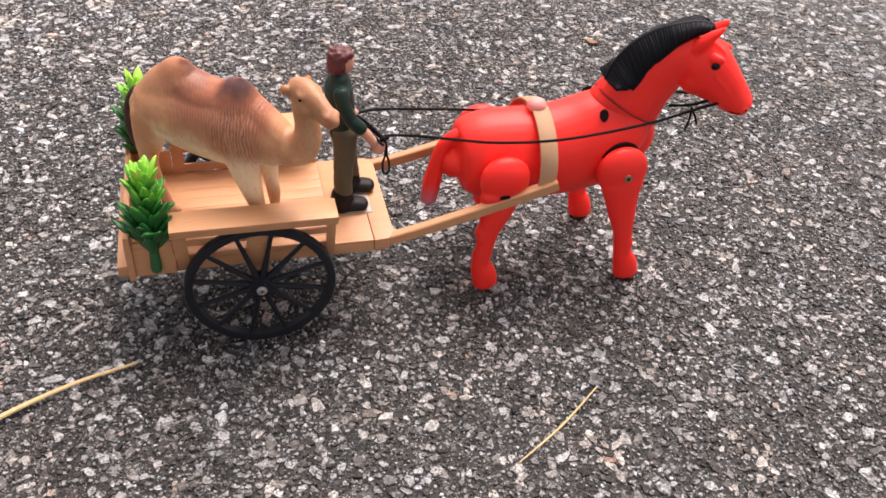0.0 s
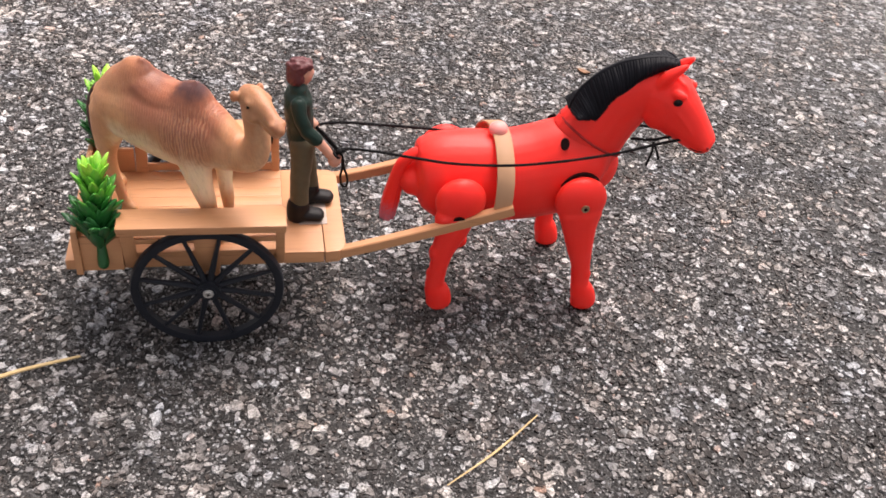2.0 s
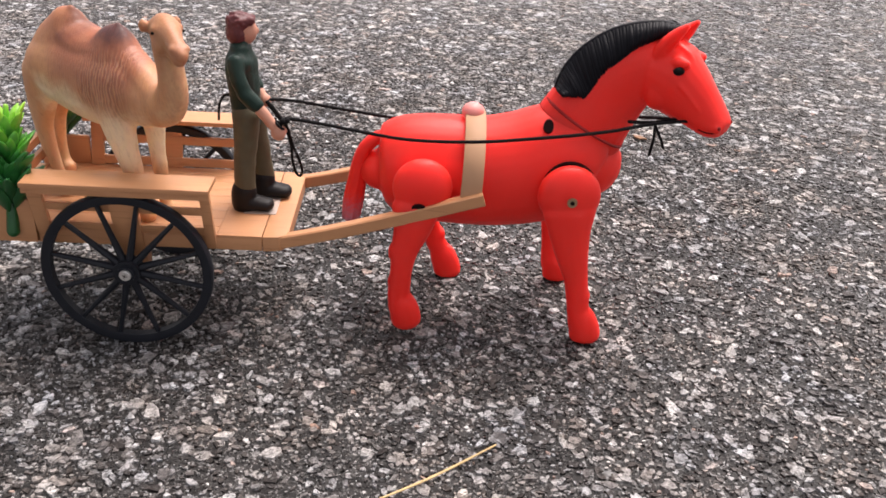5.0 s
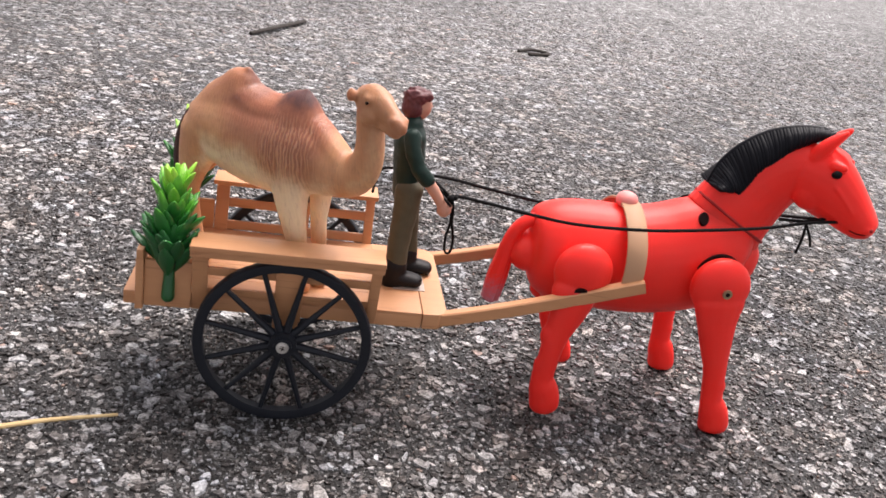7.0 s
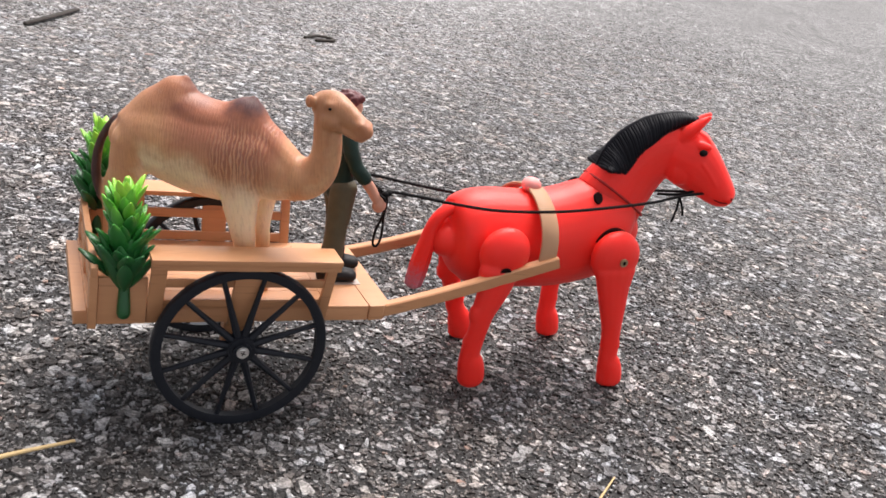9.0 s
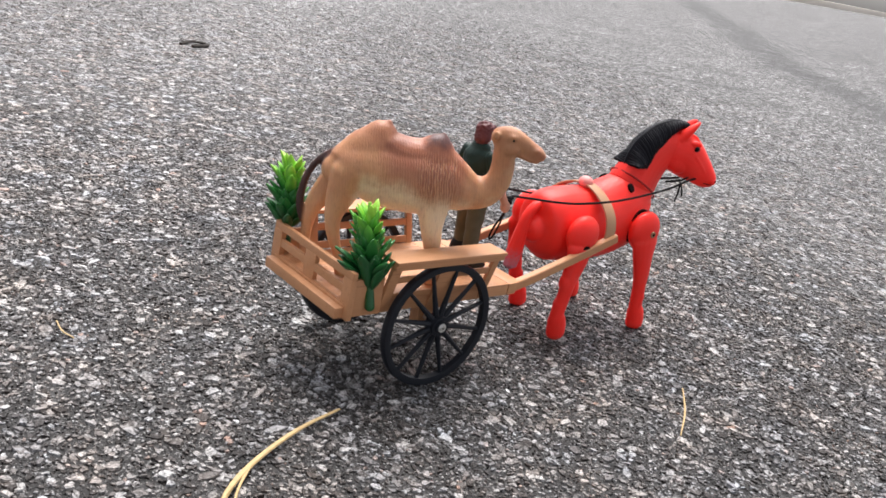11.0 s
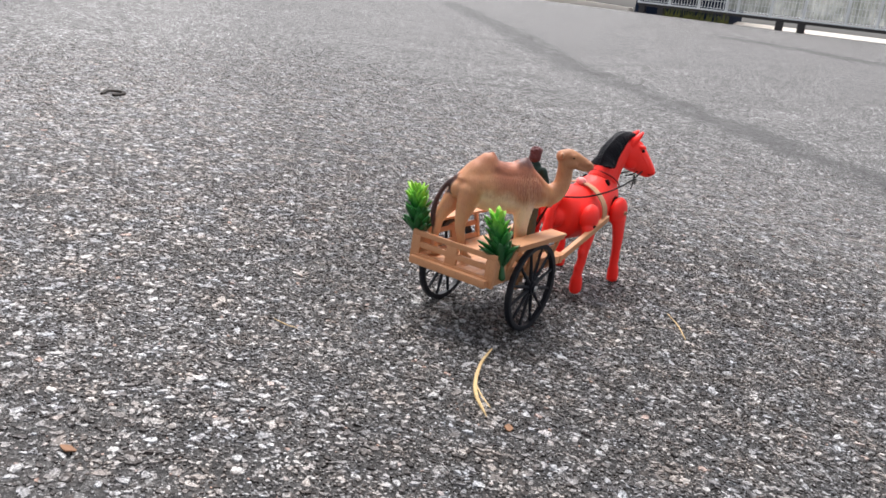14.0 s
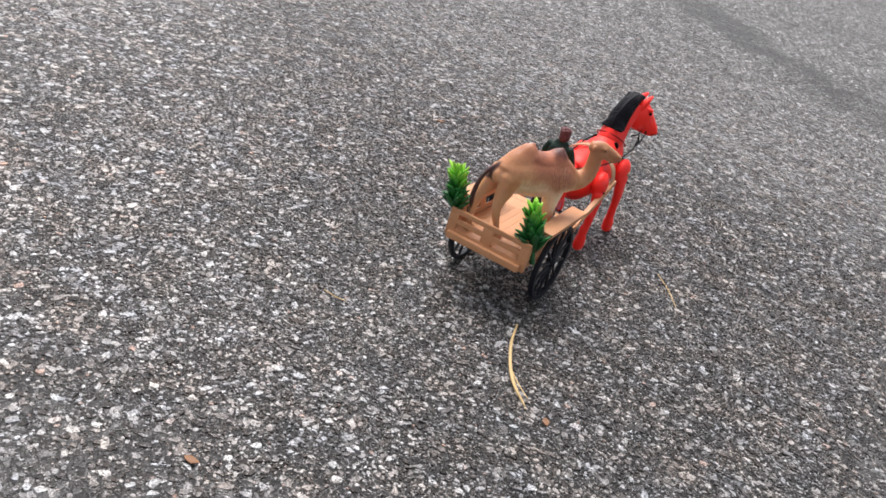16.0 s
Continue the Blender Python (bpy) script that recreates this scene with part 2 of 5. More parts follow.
def asphalt():
    """Worn bitumen with pale chips, lighter dust and a few dark tyre marks."""
    g = Graph("asphalt")
    p = g.where(True)
    wob = g.node("TexNoise", Vector=p, Scale=170.0, Detail=2.0)
    warp = g.node("VectorMath", i0=wob.outputs["Color"], i1=(0.5, 0.5, 0.5))
    warp.operation = "SUBTRACT"
    sc = g.node("VectorMath", i0=warp.outputs[0])
    sc.operation = "SCALE"
    sc.inputs[3].default_value = 0.0055
    ad = g.node("VectorMath", i0=p, i1=sc.outputs[0])
    q = ad.outputs[0]
    col, high = None, None
    for scale, cut in ((85.0, 0.62), (150.0, 0.34), (310.0, 0.36)):
        v = g.node("TexVoronoi", Vector=q, Scale=scale)
        e = g.node("TexVoronoi", Vector=q, Scale=scale)
        e.feature = "DISTANCE_TO_EDGE"
        tone = g.node("SeparateXYZ", Vector=v.outputs["Color"]).outputs[0]
        chip = g.band(e.outputs[0], 0.05, 0.14)
        chip = g.math("MULTIPLY", chip, g.band(tone, cut, cut + 0.12))
        grey = g.ramp(tone, [(0.0, (0.03, 0.027, 0.025)), (0.45, (0.065, 0.060, 0.056)), (0.70, (0.17, 0.163, 0.158)), (0.88, (0.36, 0.355, 0.35)), (1.0, (0.62, 0.62, 0.61))])
        if col is None:
            col, high = g.mix(chip, (0.020, 0.017, 0.015), grey), chip
        else:
            col = g.mix(g.math("MULTIPLY", chip, g.math("SUBTRACT", 1.0, high)), col, grey)
            high = g.math("MAXIMUM", high, g.math("MULTIPLY", chip, 0.7))
    grit = g.noise(p, 900.0, 4.0, 0.75)
    cell = g.node("TexVoronoi", Vector=q, Scale=700.0)
    tint = g.node("SeparateXYZ", Vector=cell.outputs["Color"]).outputs[0]
    speck = g.ramp(tint, [(0.0, (0.008, 0.0065, 0.006)), (0.55, (0.018, 0.0155, 0.0145)), (0.76, (0.10, 0.093, 0.089)), (0.92, (0.30, 0.29, 0.285)), (1.0, (0.48, 0.47, 0.465))])
    bare = g.mix(g.band(grit, 0.40, 0.62), (0.010, 0.008, 0.0075), speck)
    spot = g.node("SeparateXYZ", Vector=p)
    bed = g.math("MULTIPLY", g.math("SUBTRACT", 1.0, g.band(g.math("ABSOLUTE", g.math("SUBTRACT", spot.outputs[0], 0.0)), 0.45, 1.25)), g.math("SUBTRACT", 1.0, g.band(g.math("ABSOLUTE", g.math("SUBTRACT", spot.outputs[1], 0.2)), 0.45, 1.25)))
    col = g.mix(g.math("MULTIPLY", g.math("MULTIPLY", bed, g.band(g.noise(p, 14.0, 4.0, 0.7), 0.22, 0.45)), 0.96), col, bare)
    col = g.mix(1.0, col, pale_strip(g, p), "MULTIPLY")
    patch = g.noise(p, 3.2, 4.0, 0.6)
    col = g.mix(1.0, col, g.ramp(patch, [(0.3, 0.68), (0.7, 0.97)]), "MULTIPLY")
    col = g.mix(1.0, col, g.ramp(g.noise(p, 34.0, 5.0, 0.7), [(0.35, 0.48), (0.65, 1.52)]), "MULTIPLY")
    col = g.mix(1.0, col, g.ramp(g.noise(p, 120.0, 3.0, 0.7), [(0.36, 0.55), (0.64, 1.45)]), "MULTIPLY")
    # tyre marks: the distance from two straight lines on the ground
    xyz = g.node("SeparateXYZ", Vector=p)
    ragged = g.math("MULTIPLY", g.math("SUBTRACT", g.noise(p, 4.0, 5.0, 0.7), 0.5), 1.1)
    worn = g.band(g.noise(p, 9.0, 5.0, 0.75), 0.28, 0.56)
    for (x0, y0), (x1, y1), half, deep in (((1.9, -0.4), (3.6, 1.70), 0.20, 0.85), ((3.5, 1.58), (8.0, 5.6), 0.22, 0.80), ((9.0, -0.9), (10.6, 3.2), 0.55, 0.85), ((1.75, 1.68), (2.65, 1.12), 0.08, 0.6)):
        dx, dy = x1 - x0, y1 - y0
        n = math.hypot(dx, dy)
        off = g.math("ADD", g.math("MULTIPLY", g.math("SUBTRACT", xyz.outputs[0], x0), -dy / n), g.math("MULTIPLY", g.math("SUBTRACT", xyz.outputs[1], y0), dx / n))
        run = g.math("ADD", g.math("MULTIPLY", g.math("SUBTRACT", xyz.outputs[0], x0), dx / n), g.math("MULTIPLY", g.math("SUBTRACT", xyz.outputs[1], y0), dy / n))
        near = g.math("SUBTRACT", 1.0, g.band(g.math("ABSOLUTE", g.math("ADD", off, g.math("MULTIPLY", ragged, half * 2))), half * 0.2, half))
        ends = g.math("MULTIPLY", g.band(run, -0.3, 0.3), g.math("SUBTRACT", 1.0, g.band(run, n - 0.3, n + 0.3)))
        col = g.mix(g.math("MULTIPLY", g.math("MULTIPLY", g.math("MULTIPLY", near, ends), worn), deep), col, (0.035, 0.034, 0.034))
    g.colour(col)
    g.set(Roughness=0.62, Specular_IOR_Level=0.30)
    g.bump(g.math("ADD", high, g.math("MULTIPLY", g.noise(p, 700.0, 4.0), 0.4)), 0.7, 0.0016)
    return g.mat


def stone_chips(name, tones):
    """Each stone has its own grey; grains, pits and a dark film of bitumen break it up."""
    g = Graph(name)
    p = g.where(True)
    r = g.node("NewGeometry").outputs["Random Per Island"]
    grey = g.ramp(r, tones)
    cell = g.node("TexVoronoi", Vector=p, Scale=560.0)
    tint = g.node("SeparateXYZ", Vector=cell.outputs["Color"]).outputs[0]
    fleck = g.ramp(tint, [(0.0, 0.54), (0.35, 0.80), (0.70, 1.04), (1.0, 1.36)])
    spot = g.noise(p, 480.0, 5.0, 0.78)
    col = g.mix(1.0, grey, g.ramp(spot, [(0.37, 0.12), (0.49, 0.82), (0.66, 1.08)]), "MULTIPLY")
    col = g.mix(1.0, col, fleck, "MULTIPLY")
    shine = g.math("MULTIPLY", g.band(tint, 0.86, 0.93), g.math("SUBTRACT", 1.0, g.band(r, 0.40, 0.50)))
    col = g.mix(g.math("MULTIPLY", shine, 0.8), col, (0.36, 0.35, 0.345))
    # bitumen film left on some stretches, and brown or slate tints
    col = g.mix(1.0, col, g.ramp(g.noise(p, 26.0, 4.0, 0.65), [(0.34, 0.62), (0.62, 1.14)]), "MULTIPLY")
    hue = g.ramp(g.noise(p, 17.0, 3.0, 0.6), [(0.34, (0.93, 0.98, 1.05)), (0.5, (1.0, 1.0, 1.0)), (0.66, (1.06, 0.98, 0.91))])
    col = g.mix(1.0, col, hue, "MULTIPLY")
    g.colour(g.mix(1.0, col, pale_strip(g, p), "MULTIPLY"))
    g.set(Roughness=0.62, Specular_IOR_Level=0.28)
    g.bump(spot, 0.8, 0.0009)
    return g.mat


RED = red_plastic()
TAIL_RED = tail_plastic()
TAN = tan_plastic()
STRAP = plastic("strap_plastic", (0.47, 0.262, 0.150), 0.55, gloss=0.25)
PINK = plastic("worn_pink_plastic", (0.86, 0.30, 0.27), 0.4)
WHEEL = plastic("wheel_plastic", (0.014, 0.016, 0.022), 0.48, 0.75, gloss=0.25)
MANE = plastic("mane_paint", (0.005, 0.005, 0.008), 0.5, 0.7, gloss=0.12)
# dark red that paints in the shade of the neck groove and nostrils
SHADE_RED = plastic("painted_shade_red", (0.30, 0.008, 0.008), 0.7)
# near-black that paints the shade inside holes, slots and gaps
RECESS_SHADE = plastic("painted_recess_shade", (0.014, 0.006, 0.006), 0.8, 0.7, gloss=0.04)
CORD = plastic("black_cord", (0.007, 0.0065, 0.007), 0.8, 0.6, 300.0, 0.0006, gloss=0.15)
STEEL = Graph("screw_steel").set(Base_Color=(0.75, 0.75, 0.74, 1), Metallic=1.0, Roughness=0.32).mat
BRASS = Graph("screw_brass").set(Base_Color=(0.45, 0.36, 0.22, 1), Metallic=1.0, Roughness=0.4).mat
CAMEL = camel_paint()
EYE_INK = plastic("eye_ink", (0.006, 0.005, 0.005), 0.6, gloss=0.12)
LEAF = foliage()
HAIR = plastic("hair_paint", (0.14, 0.036, 0.038), 0.45, 0.6, 300.0)
SKIN = plastic("skin_paint", (0.60, 0.29, 0.20), 0.5)
JACKET = plastic("jacket_paint", (0.010, 0.030, 0.022), 0.45, 0.6, 120.0, 0.001, gloss=0.25)
TROUSERS = plastic("trouser_paint", (0.105, 0.086, 0.048), 0.55, 0.6, 120.0, 0.001)
BOOT = plastic("boot_paint", (0.012, 0.009, 0.009), 0.5, 0.7, gloss=0.2)
STAND = plastic("pale_grey_stand", (0.50, 0.40, 0.34), 0.35)
STRAW = plastic("dry_straw", (0.62, 0.44, 0.21), 0.6, 0.6, 200.0)
BARK = plastic("dark_bark", (0.045, 0.036, 0.030), 0.85, 0.5, 200.0, 0.001)
DEAD_LEAF = plastic("dead_leaf", (0.30, 0.16, 0.09), 0.8, 0.5, 200.0, 0.0006)
ASPHALT = asphalt()
CHIPS = stone_chips("stone_chips", [(0.0, (0.038, 0.030, 0.027)), (0.27, (0.102, 0.087, 0.080)), (0.44, (0.218, 0.197, 0.187)), (0.60, (0.350, 0.328, 0.318)), (0.80, (0.482, 0.462, 0.451)), (0.975, (0.62, 0.608, 0.598)), (1.0, (0.46, 0.31, 0.25))])
PALE_STONES = stone_chips("pale_stones", [(0.0, (0.10, 0.085, 0.078)), (0.25, (0.32, 0.295, 0.282)), (0.55, (0.52, 0.50, 0.486)), (0.97, (0.71, 0.70, 0.686)), (1.0, (0.50, 0.33, 0.26))])
WHITE_PAINT = plastic("white_fence_paint", (0.86, 0.88, 0.89), 0.5, 0.85, 6.0)
STEEL_BLUE = plastic("dark_blue_steel", (0.018, 0.028, 0.055), 0.7, 0.6, 3.0, gloss=0.06)
CREAM = plastic("cream_concrete", (0.80, 0.73, 0.65), 0.8, 0.8, 4.0, 0.004)
DARK_STEEL = plastic("dark_beam_steel", (0.06, 0.055, 0.055), 0.7, 0.6, 5.0)
def tarpaulin():
    """Thin white sheeting added for pale panels; it lets some of the sky through to brighten them."""
    g = Graph("translucent_panel")
    p = g.where(True)
    tone = g.mix(g.band(g.noise(p, 2.6, 5.0, 0.65), 0.34, 0.66), (0.46, 0.48, 0.44), (0.86, 0.87, 0.84))
    g.colour(tone)
    g.set(Roughness=0.5)
    through_light = g.node("BsdfTranslucent", Color=tone)
    both = g.node("MixShader", i0=0.6, i1=g.bsdf.outputs[0], i2=through_light.outputs[0])
    g.links.new(both.outputs[0], g.nodes["Material Output"].inputs["Surface"])
    return g.mat


BACKLIT_PANEL = tarpaulin()
WEED = plastic("weed_leaf", (0.16, 0.17, 0.04), 0.7, 0.5, 30.0)


# ---------------------------------------------------------------- mesh helpers
def smooth_mesh(me, angle=40):
    for f in me.polygons:
        f.use_smooth = True
    me.set_sharp_from_angle(angle=radians(angle))


def part(name, bm, material, parent=None, label="", angle=40):
    """Links a bmesh as one mesh object under a thing or a part."""
    me = bpy.data.meshes.new(name)
    bmesh.ops.recalc_face_normals(bm, faces=bm.faces)
    bm.to_mesh(me)
    bm.free()
    smooth_mesh(me, angle)
    for m in material if isinstance(material, list) else [material]:
        me.materials.append(m)
    ob = new(name, me)
    ob.parent = parent
    if label:
        ob["label"] = label
    return ob


def thing(name, label, category, group="", at=(0, 0, 0), turn=0.0):
    ob = new(name)
    ob.matrix_basis = pose(*at, 0, 0, turn)
    return tagged(ob, label, category, group)


def spline(pts, steps):
    """Catmull-Rom through rows of numbers."""
    a = np.array(pts, float)
    if len(a) < 3:
        return np.array([a[0] + (a[-1] - a[0]) * i / steps for i in range(steps + 1)])
    ext = np.vstack([2 * a[0] - a[1], a, 2 * a[-1] - a[-2]])
    out = []
    for i in range(len(a) - 1):
        p0, p1, p2, p3 = ext[i:i + 4]
        for k in range(steps):
            t = k / steps
            out.append(0.5 * (2 * p1 + (p2 - p0) * t + (2 * p0 - 5 * p1 + 4 * p2 - p3) * t * t + (3 * p1 - p0 - 3 * p2 + p3) * t ** 3))
    out.append(a[-1])
    return np.array(out)


def ring_loft(bm, rings, close=True):
    made = [[bm.verts.new(v) for v in ring] for ring in rings]
    n = len(made[0])
    for a, b in zip(made, made[1:]):
        for i in range(n):
            bm.faces.new((a[i], a[(i + 1) % n], b[(i + 1) % n], b[i]))
    if close:
        bm.faces.new(made[0][::-1])
        bm.faces.new(made[-1])
    return bm


def tube(bm, rows, steps=5, n=14, up=(0, 0, 1), cap=True):
    """A limb: rows of x, y, z, half width across, half height along 'up'; the ends are rounded off."""
    s = spline(rows, steps)
    if cap:
        first, last = s[0], s[-1]
        d0, d1 = s[0][:3] - s[1][:3], s[-1][:3] - s[-2][:3]
        d0, d1 = d0 / np.linalg.norm(d0), d1 / np.linalg.norm(d1)
        r0, r1 = min(first[3:5]), min(last[3:5])
        pre = [np.concatenate([first[:3] + d0 * r0 * math.sin(a), first[3:5] * math.cos(a)]) for a in (1.45, 1.1, 0.7, 0.35)]
        post = [np.concatenate([last[:3] + d1 * r1 * math.sin(a), last[3:5] * math.cos(a)]) for a in (0.35, 0.7, 1.1, 1.45)]
        s = np.vstack([pre, s, post])
    rings = []
    side = None
    for i, row in enumerate(s):
        t = Vector(s[min(i + 1, len(s) - 1)][:3] - s[max(i - 1, 0)][:3])
        t.normalize()
        a = t.cross(Vector(up))
        if a.length < 0.15 and side is not None:
            a = side - t * side.dot(t)
        elif a.length < 1e-6:
            a = t.cross(Vector((0, 1, 0)))
        a.normalize()
        if side is not None and a.dot(side) < 0:
            a = -a
        side = a
        b = a.cross(t).normalized()
        c = Vector(row[:3])
        rings.append([c + a * (row[3] * math.cos(2 * math.pi * k / n)) + b * (row[4] * math.sin(2 * math.pi * k / n)) for k in range(n)])
    return ring_loft(bm, rings)


def cord(bm, pts, r, steps=6, n=6):
    return tube(bm, [(*p, r, r) for p in pts], steps, n, (0.13, 0.21, 0.97))


def ball(bm, c, r, seg=16):
    m = Matrix.Translation(c) @ Matrix.Diagonal((*r, 1))
    bmesh.ops.create_uvsphere(bm, u_segments=seg, v_segments=max(6, seg * 2 // 3), radius=1, matrix=m)
    return bm


def block(bm, lo, hi, bevel=0.0006, m=None):
    """A box from corner to corner with softened edges."""
    lo, hi = Vector(lo), Vector(hi)
    k = Matrix.Translation((lo + hi) / 2) @ Matrix.Diagonal((*(hi - lo), 1))
    made = bmesh.ops.create_cube(bm, size=1, matrix=(m @ k) if m else k)["verts"]
    if bevel:
        edges = {e for v in made for e in v.link_edges}
        bmesh.ops.bevel(bm, geom=list(edges), offset=bevel, segments=2, affect="EDGES", profile=0.6)
    return bm


def prism(bm, outline, z0, z1, bevel=0.0006, m=None):
    """A plate of any outline between two heights."""
    low = [bm.verts.new((x, y, z0)) for x, y in outline]
    high = [bm.verts.new((x, y, z1)) for x, y in outline]
    n = len(outline)
    faces = [bm.faces.new(low[::-1]), bm.faces.new(high)]
    faces += [bm.faces.new((low[i], low[(i + 1) % n], high[(i + 1) % n], high[i])) for i in range(n)]
    if m:
        bmesh.ops.transform(bm, matrix=m, verts=low + high)
    if bevel:
        edges = {e for f in faces for e in f.edges}
        bmesh.ops.bevel(bm, geom=list(edges), offset=bevel, segments=2, affect="EDGES", profile=0.6)
    return bm


def disc(bm, c, axis, r, depth, n=20, squash=1.0):
    """A short round plug whose axis points along 'axis'."""
    z = Vector(axis).normalized()
    m = Matrix.Translation(c) @ z.to_track_quat("Z", "Y").to_matrix().to_4x4() @ Matrix.Diagonal((1, squash, 1, 1))
    made = bmesh.ops.create_cone(bm, cap_ends=True, segments=n, radius1=r, radius2=r * 0.94, depth=depth, matrix=m)
    return bm


def moulded(bm, voxel, relax=6):
    """Melts overlapping solids of a bmesh into one skin, as a mould would."""
    me = bpy.data.meshes.new("melt")
    bmesh.ops.recalc_face_normals(bm, faces=bm.faces)
    bm.to_mesh(me)
    bm.free()
    ob = new("melt", me)
    r = ob.modifiers.new("skin", "REMESH")
    r.mode, r.voxel_size = "VOXEL", voxel
    s = ob.modifiers.new("relax", "SMOOTH")
    s.factor, s.iterations = 0.5, relax
    out = bmesh.new()
    got = bpy.data.meshes.new_from_object(ob.evaluated_get(bpy.context.evaluated_depsgraph_get()))
    out.from_mesh(got)
    bpy.data.objects.remove(ob)
    bpy.data.meshes.remove(me)
    bpy.data.meshes.remove(got)
    return out


# ---------------------------------------------------------------- ground
def ground_height(x, y):
    """Level under the toy; rises gently towards the fence."""
    s = x * math.cos(radians(15)) + y * math.sin(radians(15)) - 1.6
    soft = 0.4 * math.log1p(math.exp(min(s / 0.4, 60)))
    across = min(8.0, max(-8.0, y * math.cos(radians(15)) - x * math.sin(radians(15))))
    return min(0.0365, 0.60 / max(soft, 1e-6)) * soft * (1 - 0.06 * across) - 0.03 * max(0.0, s - 23.0) - 0.0012


def build_ground():
    bm = bmesh.new()
    radii = [0.0] + [0.25 * 1.19 ** k for k in range(45)]
    n = 72
    centre = bm.verts.new((0, 0, ground_height(0, 0)))
    last = None
    for r in radii[1:]:
        ring = [bm.verts.new((r * math.cos(2 * math.pi * k / n), r * math.sin(2 * math.pi * k / n), ground_height(r * math.cos(2 * math.pi * k / n), r * math.sin(2 * math.pi * k / n)))) for k in range(n)]
        for k in range(n):
            if last is None:
                bm.faces.new((centre, ring[k], ring[(k + 1) % n]))
            else:
                bm.faces.new((last[k], ring[k], ring[(k + 1) % n], last[(k + 1) % n]))
        last = ring
    ob = part("ground", bm, ASPHALT)
    tagged(ob, "worn grey asphalt with pale stone chips", "ground", kind="structure")


def build_chips(seed, cell, grain, k, lo, hi, fade, stone, hollow=None):
    """Stone chips set in the bitumen, joined into one carpet; away from the toy they lie flush to look lighter."""
    rng = np.random.default_rng(seed)
    gx, gy = np.meshgrid(np.arange(lo[0], hi[0], cell), np.arange(lo[1], hi[1], cell))
    x, y = gx.ravel(), gy.ravel()
    x = x + rng.uniform(-0.5, 0.5, x.size) * cell * 1.1
    y = y + rng.uniform(-0.5, 0.5, y.size) * cell * 1.1
    edge = np.minimum.reduce([x - lo[0], hi[0] - x, (y - lo[1]) * 3, hi[1] - y])
    chance = np.clip(edge / fade, 0, 1) * 0.96
    if hollow:
        inner = np.minimum.reduce([x - hollow[0][0], hollow[1][0] - x, (y - hollow[0][1]) * 3, hollow[1][1] - y])
        chance = chance * (1 - np.clip(inner / hollow[2], 0, 1))
    keep = rng.uniform(0, 1, x.size) < chance
    x, y = x[keep], y[keep]
    ground = np.array([ground_height(a, b) for a, b in zip(x, y)])[:, None] + 0.0012
    m = x.size
    size = np.clip(rng.lognormal(math.log(grain), 0.56, m), 0.0006, 0.0052)
    flat = np.clip((np.hypot(x - 0.05, y + 0.25) - 0.50) / 0.55, 0, 1)
    size = size * (1 + 0.28 * flat)
    long = rng.uniform(1.0, 1.7, m)
    turn = rng.uniform(0, 2 * math.pi, m)
    ang = (np.arange(k)[None, :] + rng.uniform(-0.36, 0.36, (m, k))) * (2 * math.pi / k)
    rad = size[:, None] * rng.uniform(0.62, 1.22, (m, k))
    u, v = rad * np.cos(ang) * long[:, None], rad * np.sin(ang)
    c, s = np.cos(turn)[:, None], np.sin(turn)[:, None]
    px, py = x[:, None] + u * c - v * s, y[:, None] + u * s + v * c
    tx, ty = (rng.normal(0, 0.14, m) * (1 - 0.6 * flat))[:, None], (rng.normal(0, 0.14, m) * (1 - 0.6 * flat))[:, None]
    top = rng.uniform(-0.0009, 0.0002, m) + size * 0.14
    top = (top * (1 - flat) + flat * rng.uniform(-0.0009, -0.0003, m))[:, None]
    verts = np.empty((m, 2 * k, 3))
    verts[:, :k, 0], verts[:, :k, 1], verts[:, :k, 2] = px, py, -0.0022 + ground
    inx, iny = x[:, None] + (px - x[:, None]) * 0.86, y[:, None] + (py - y[:, None]) * 0.86
    verts[:, k:, 0], verts[:, k:, 1] = inx, iny
    verts[:, k:, 2] = np.minimum(top + (inx - x[:, None]) * tx + (iny - y[:, None]) * ty, 0.0026) + ground
    base = (np.arange(m) * 2 * k)[:, None]
    i = np.arange(k)
    side = np.stack([i, (i + 1) % k, (i + 1) % k + k, i + k], 1).ravel()[None, :] + base
    cap = (np.arange(k) + k)[None, :] + base
    loops = np.concatenate([side, cap], 1).ravel()
    count = np.tile(np.array([4] * k + [k]), m)
    start = np.concatenate([[0], np.cumsum(count)[:-1]])
    me = bpy.data.meshes.new("stone_chips")
    me.vertices.add(m * 2 * k)
    me.vertices.foreach_set("co", verts.ravel())
    me.loops.add(len(loops))
    me.loops.foreach_set("vertex_index", loops.astype(np.int32))
    me.polygons.add(len(count))
    me.polygons.foreach_set("loop_start", start.astype(np.int32))
    me.update(calc_edges=True)
    me.shade_flat()
    me.materials.append(stone)
    tagged(new("stone_chips", me), "pale and dark stone chips set in asphalt", "gravel", kind="stuff")


build_ground()
build_chips(7, 0.0038, 0.00130, 5, (-0.74, -0.56), (0.80, 0.86), 0.30, CHIPS)
build_chips(8, 0.0078, 0.0023, 5, (-1.0, -0.70), (2.3, 2.5), 1.1, CHIPS, ((-0.74, -0.56), (0.80, 0.86), 0.30))
build_chips(9, 0.0210, 0.0029, 7, (-1.2, -0.72), (1.3, 1.4), 0.4, PALE_STONES)


# ---------------------------------------------------------------- cart
DECK_TOP, DECK_LOW = 0.078, 0.0675


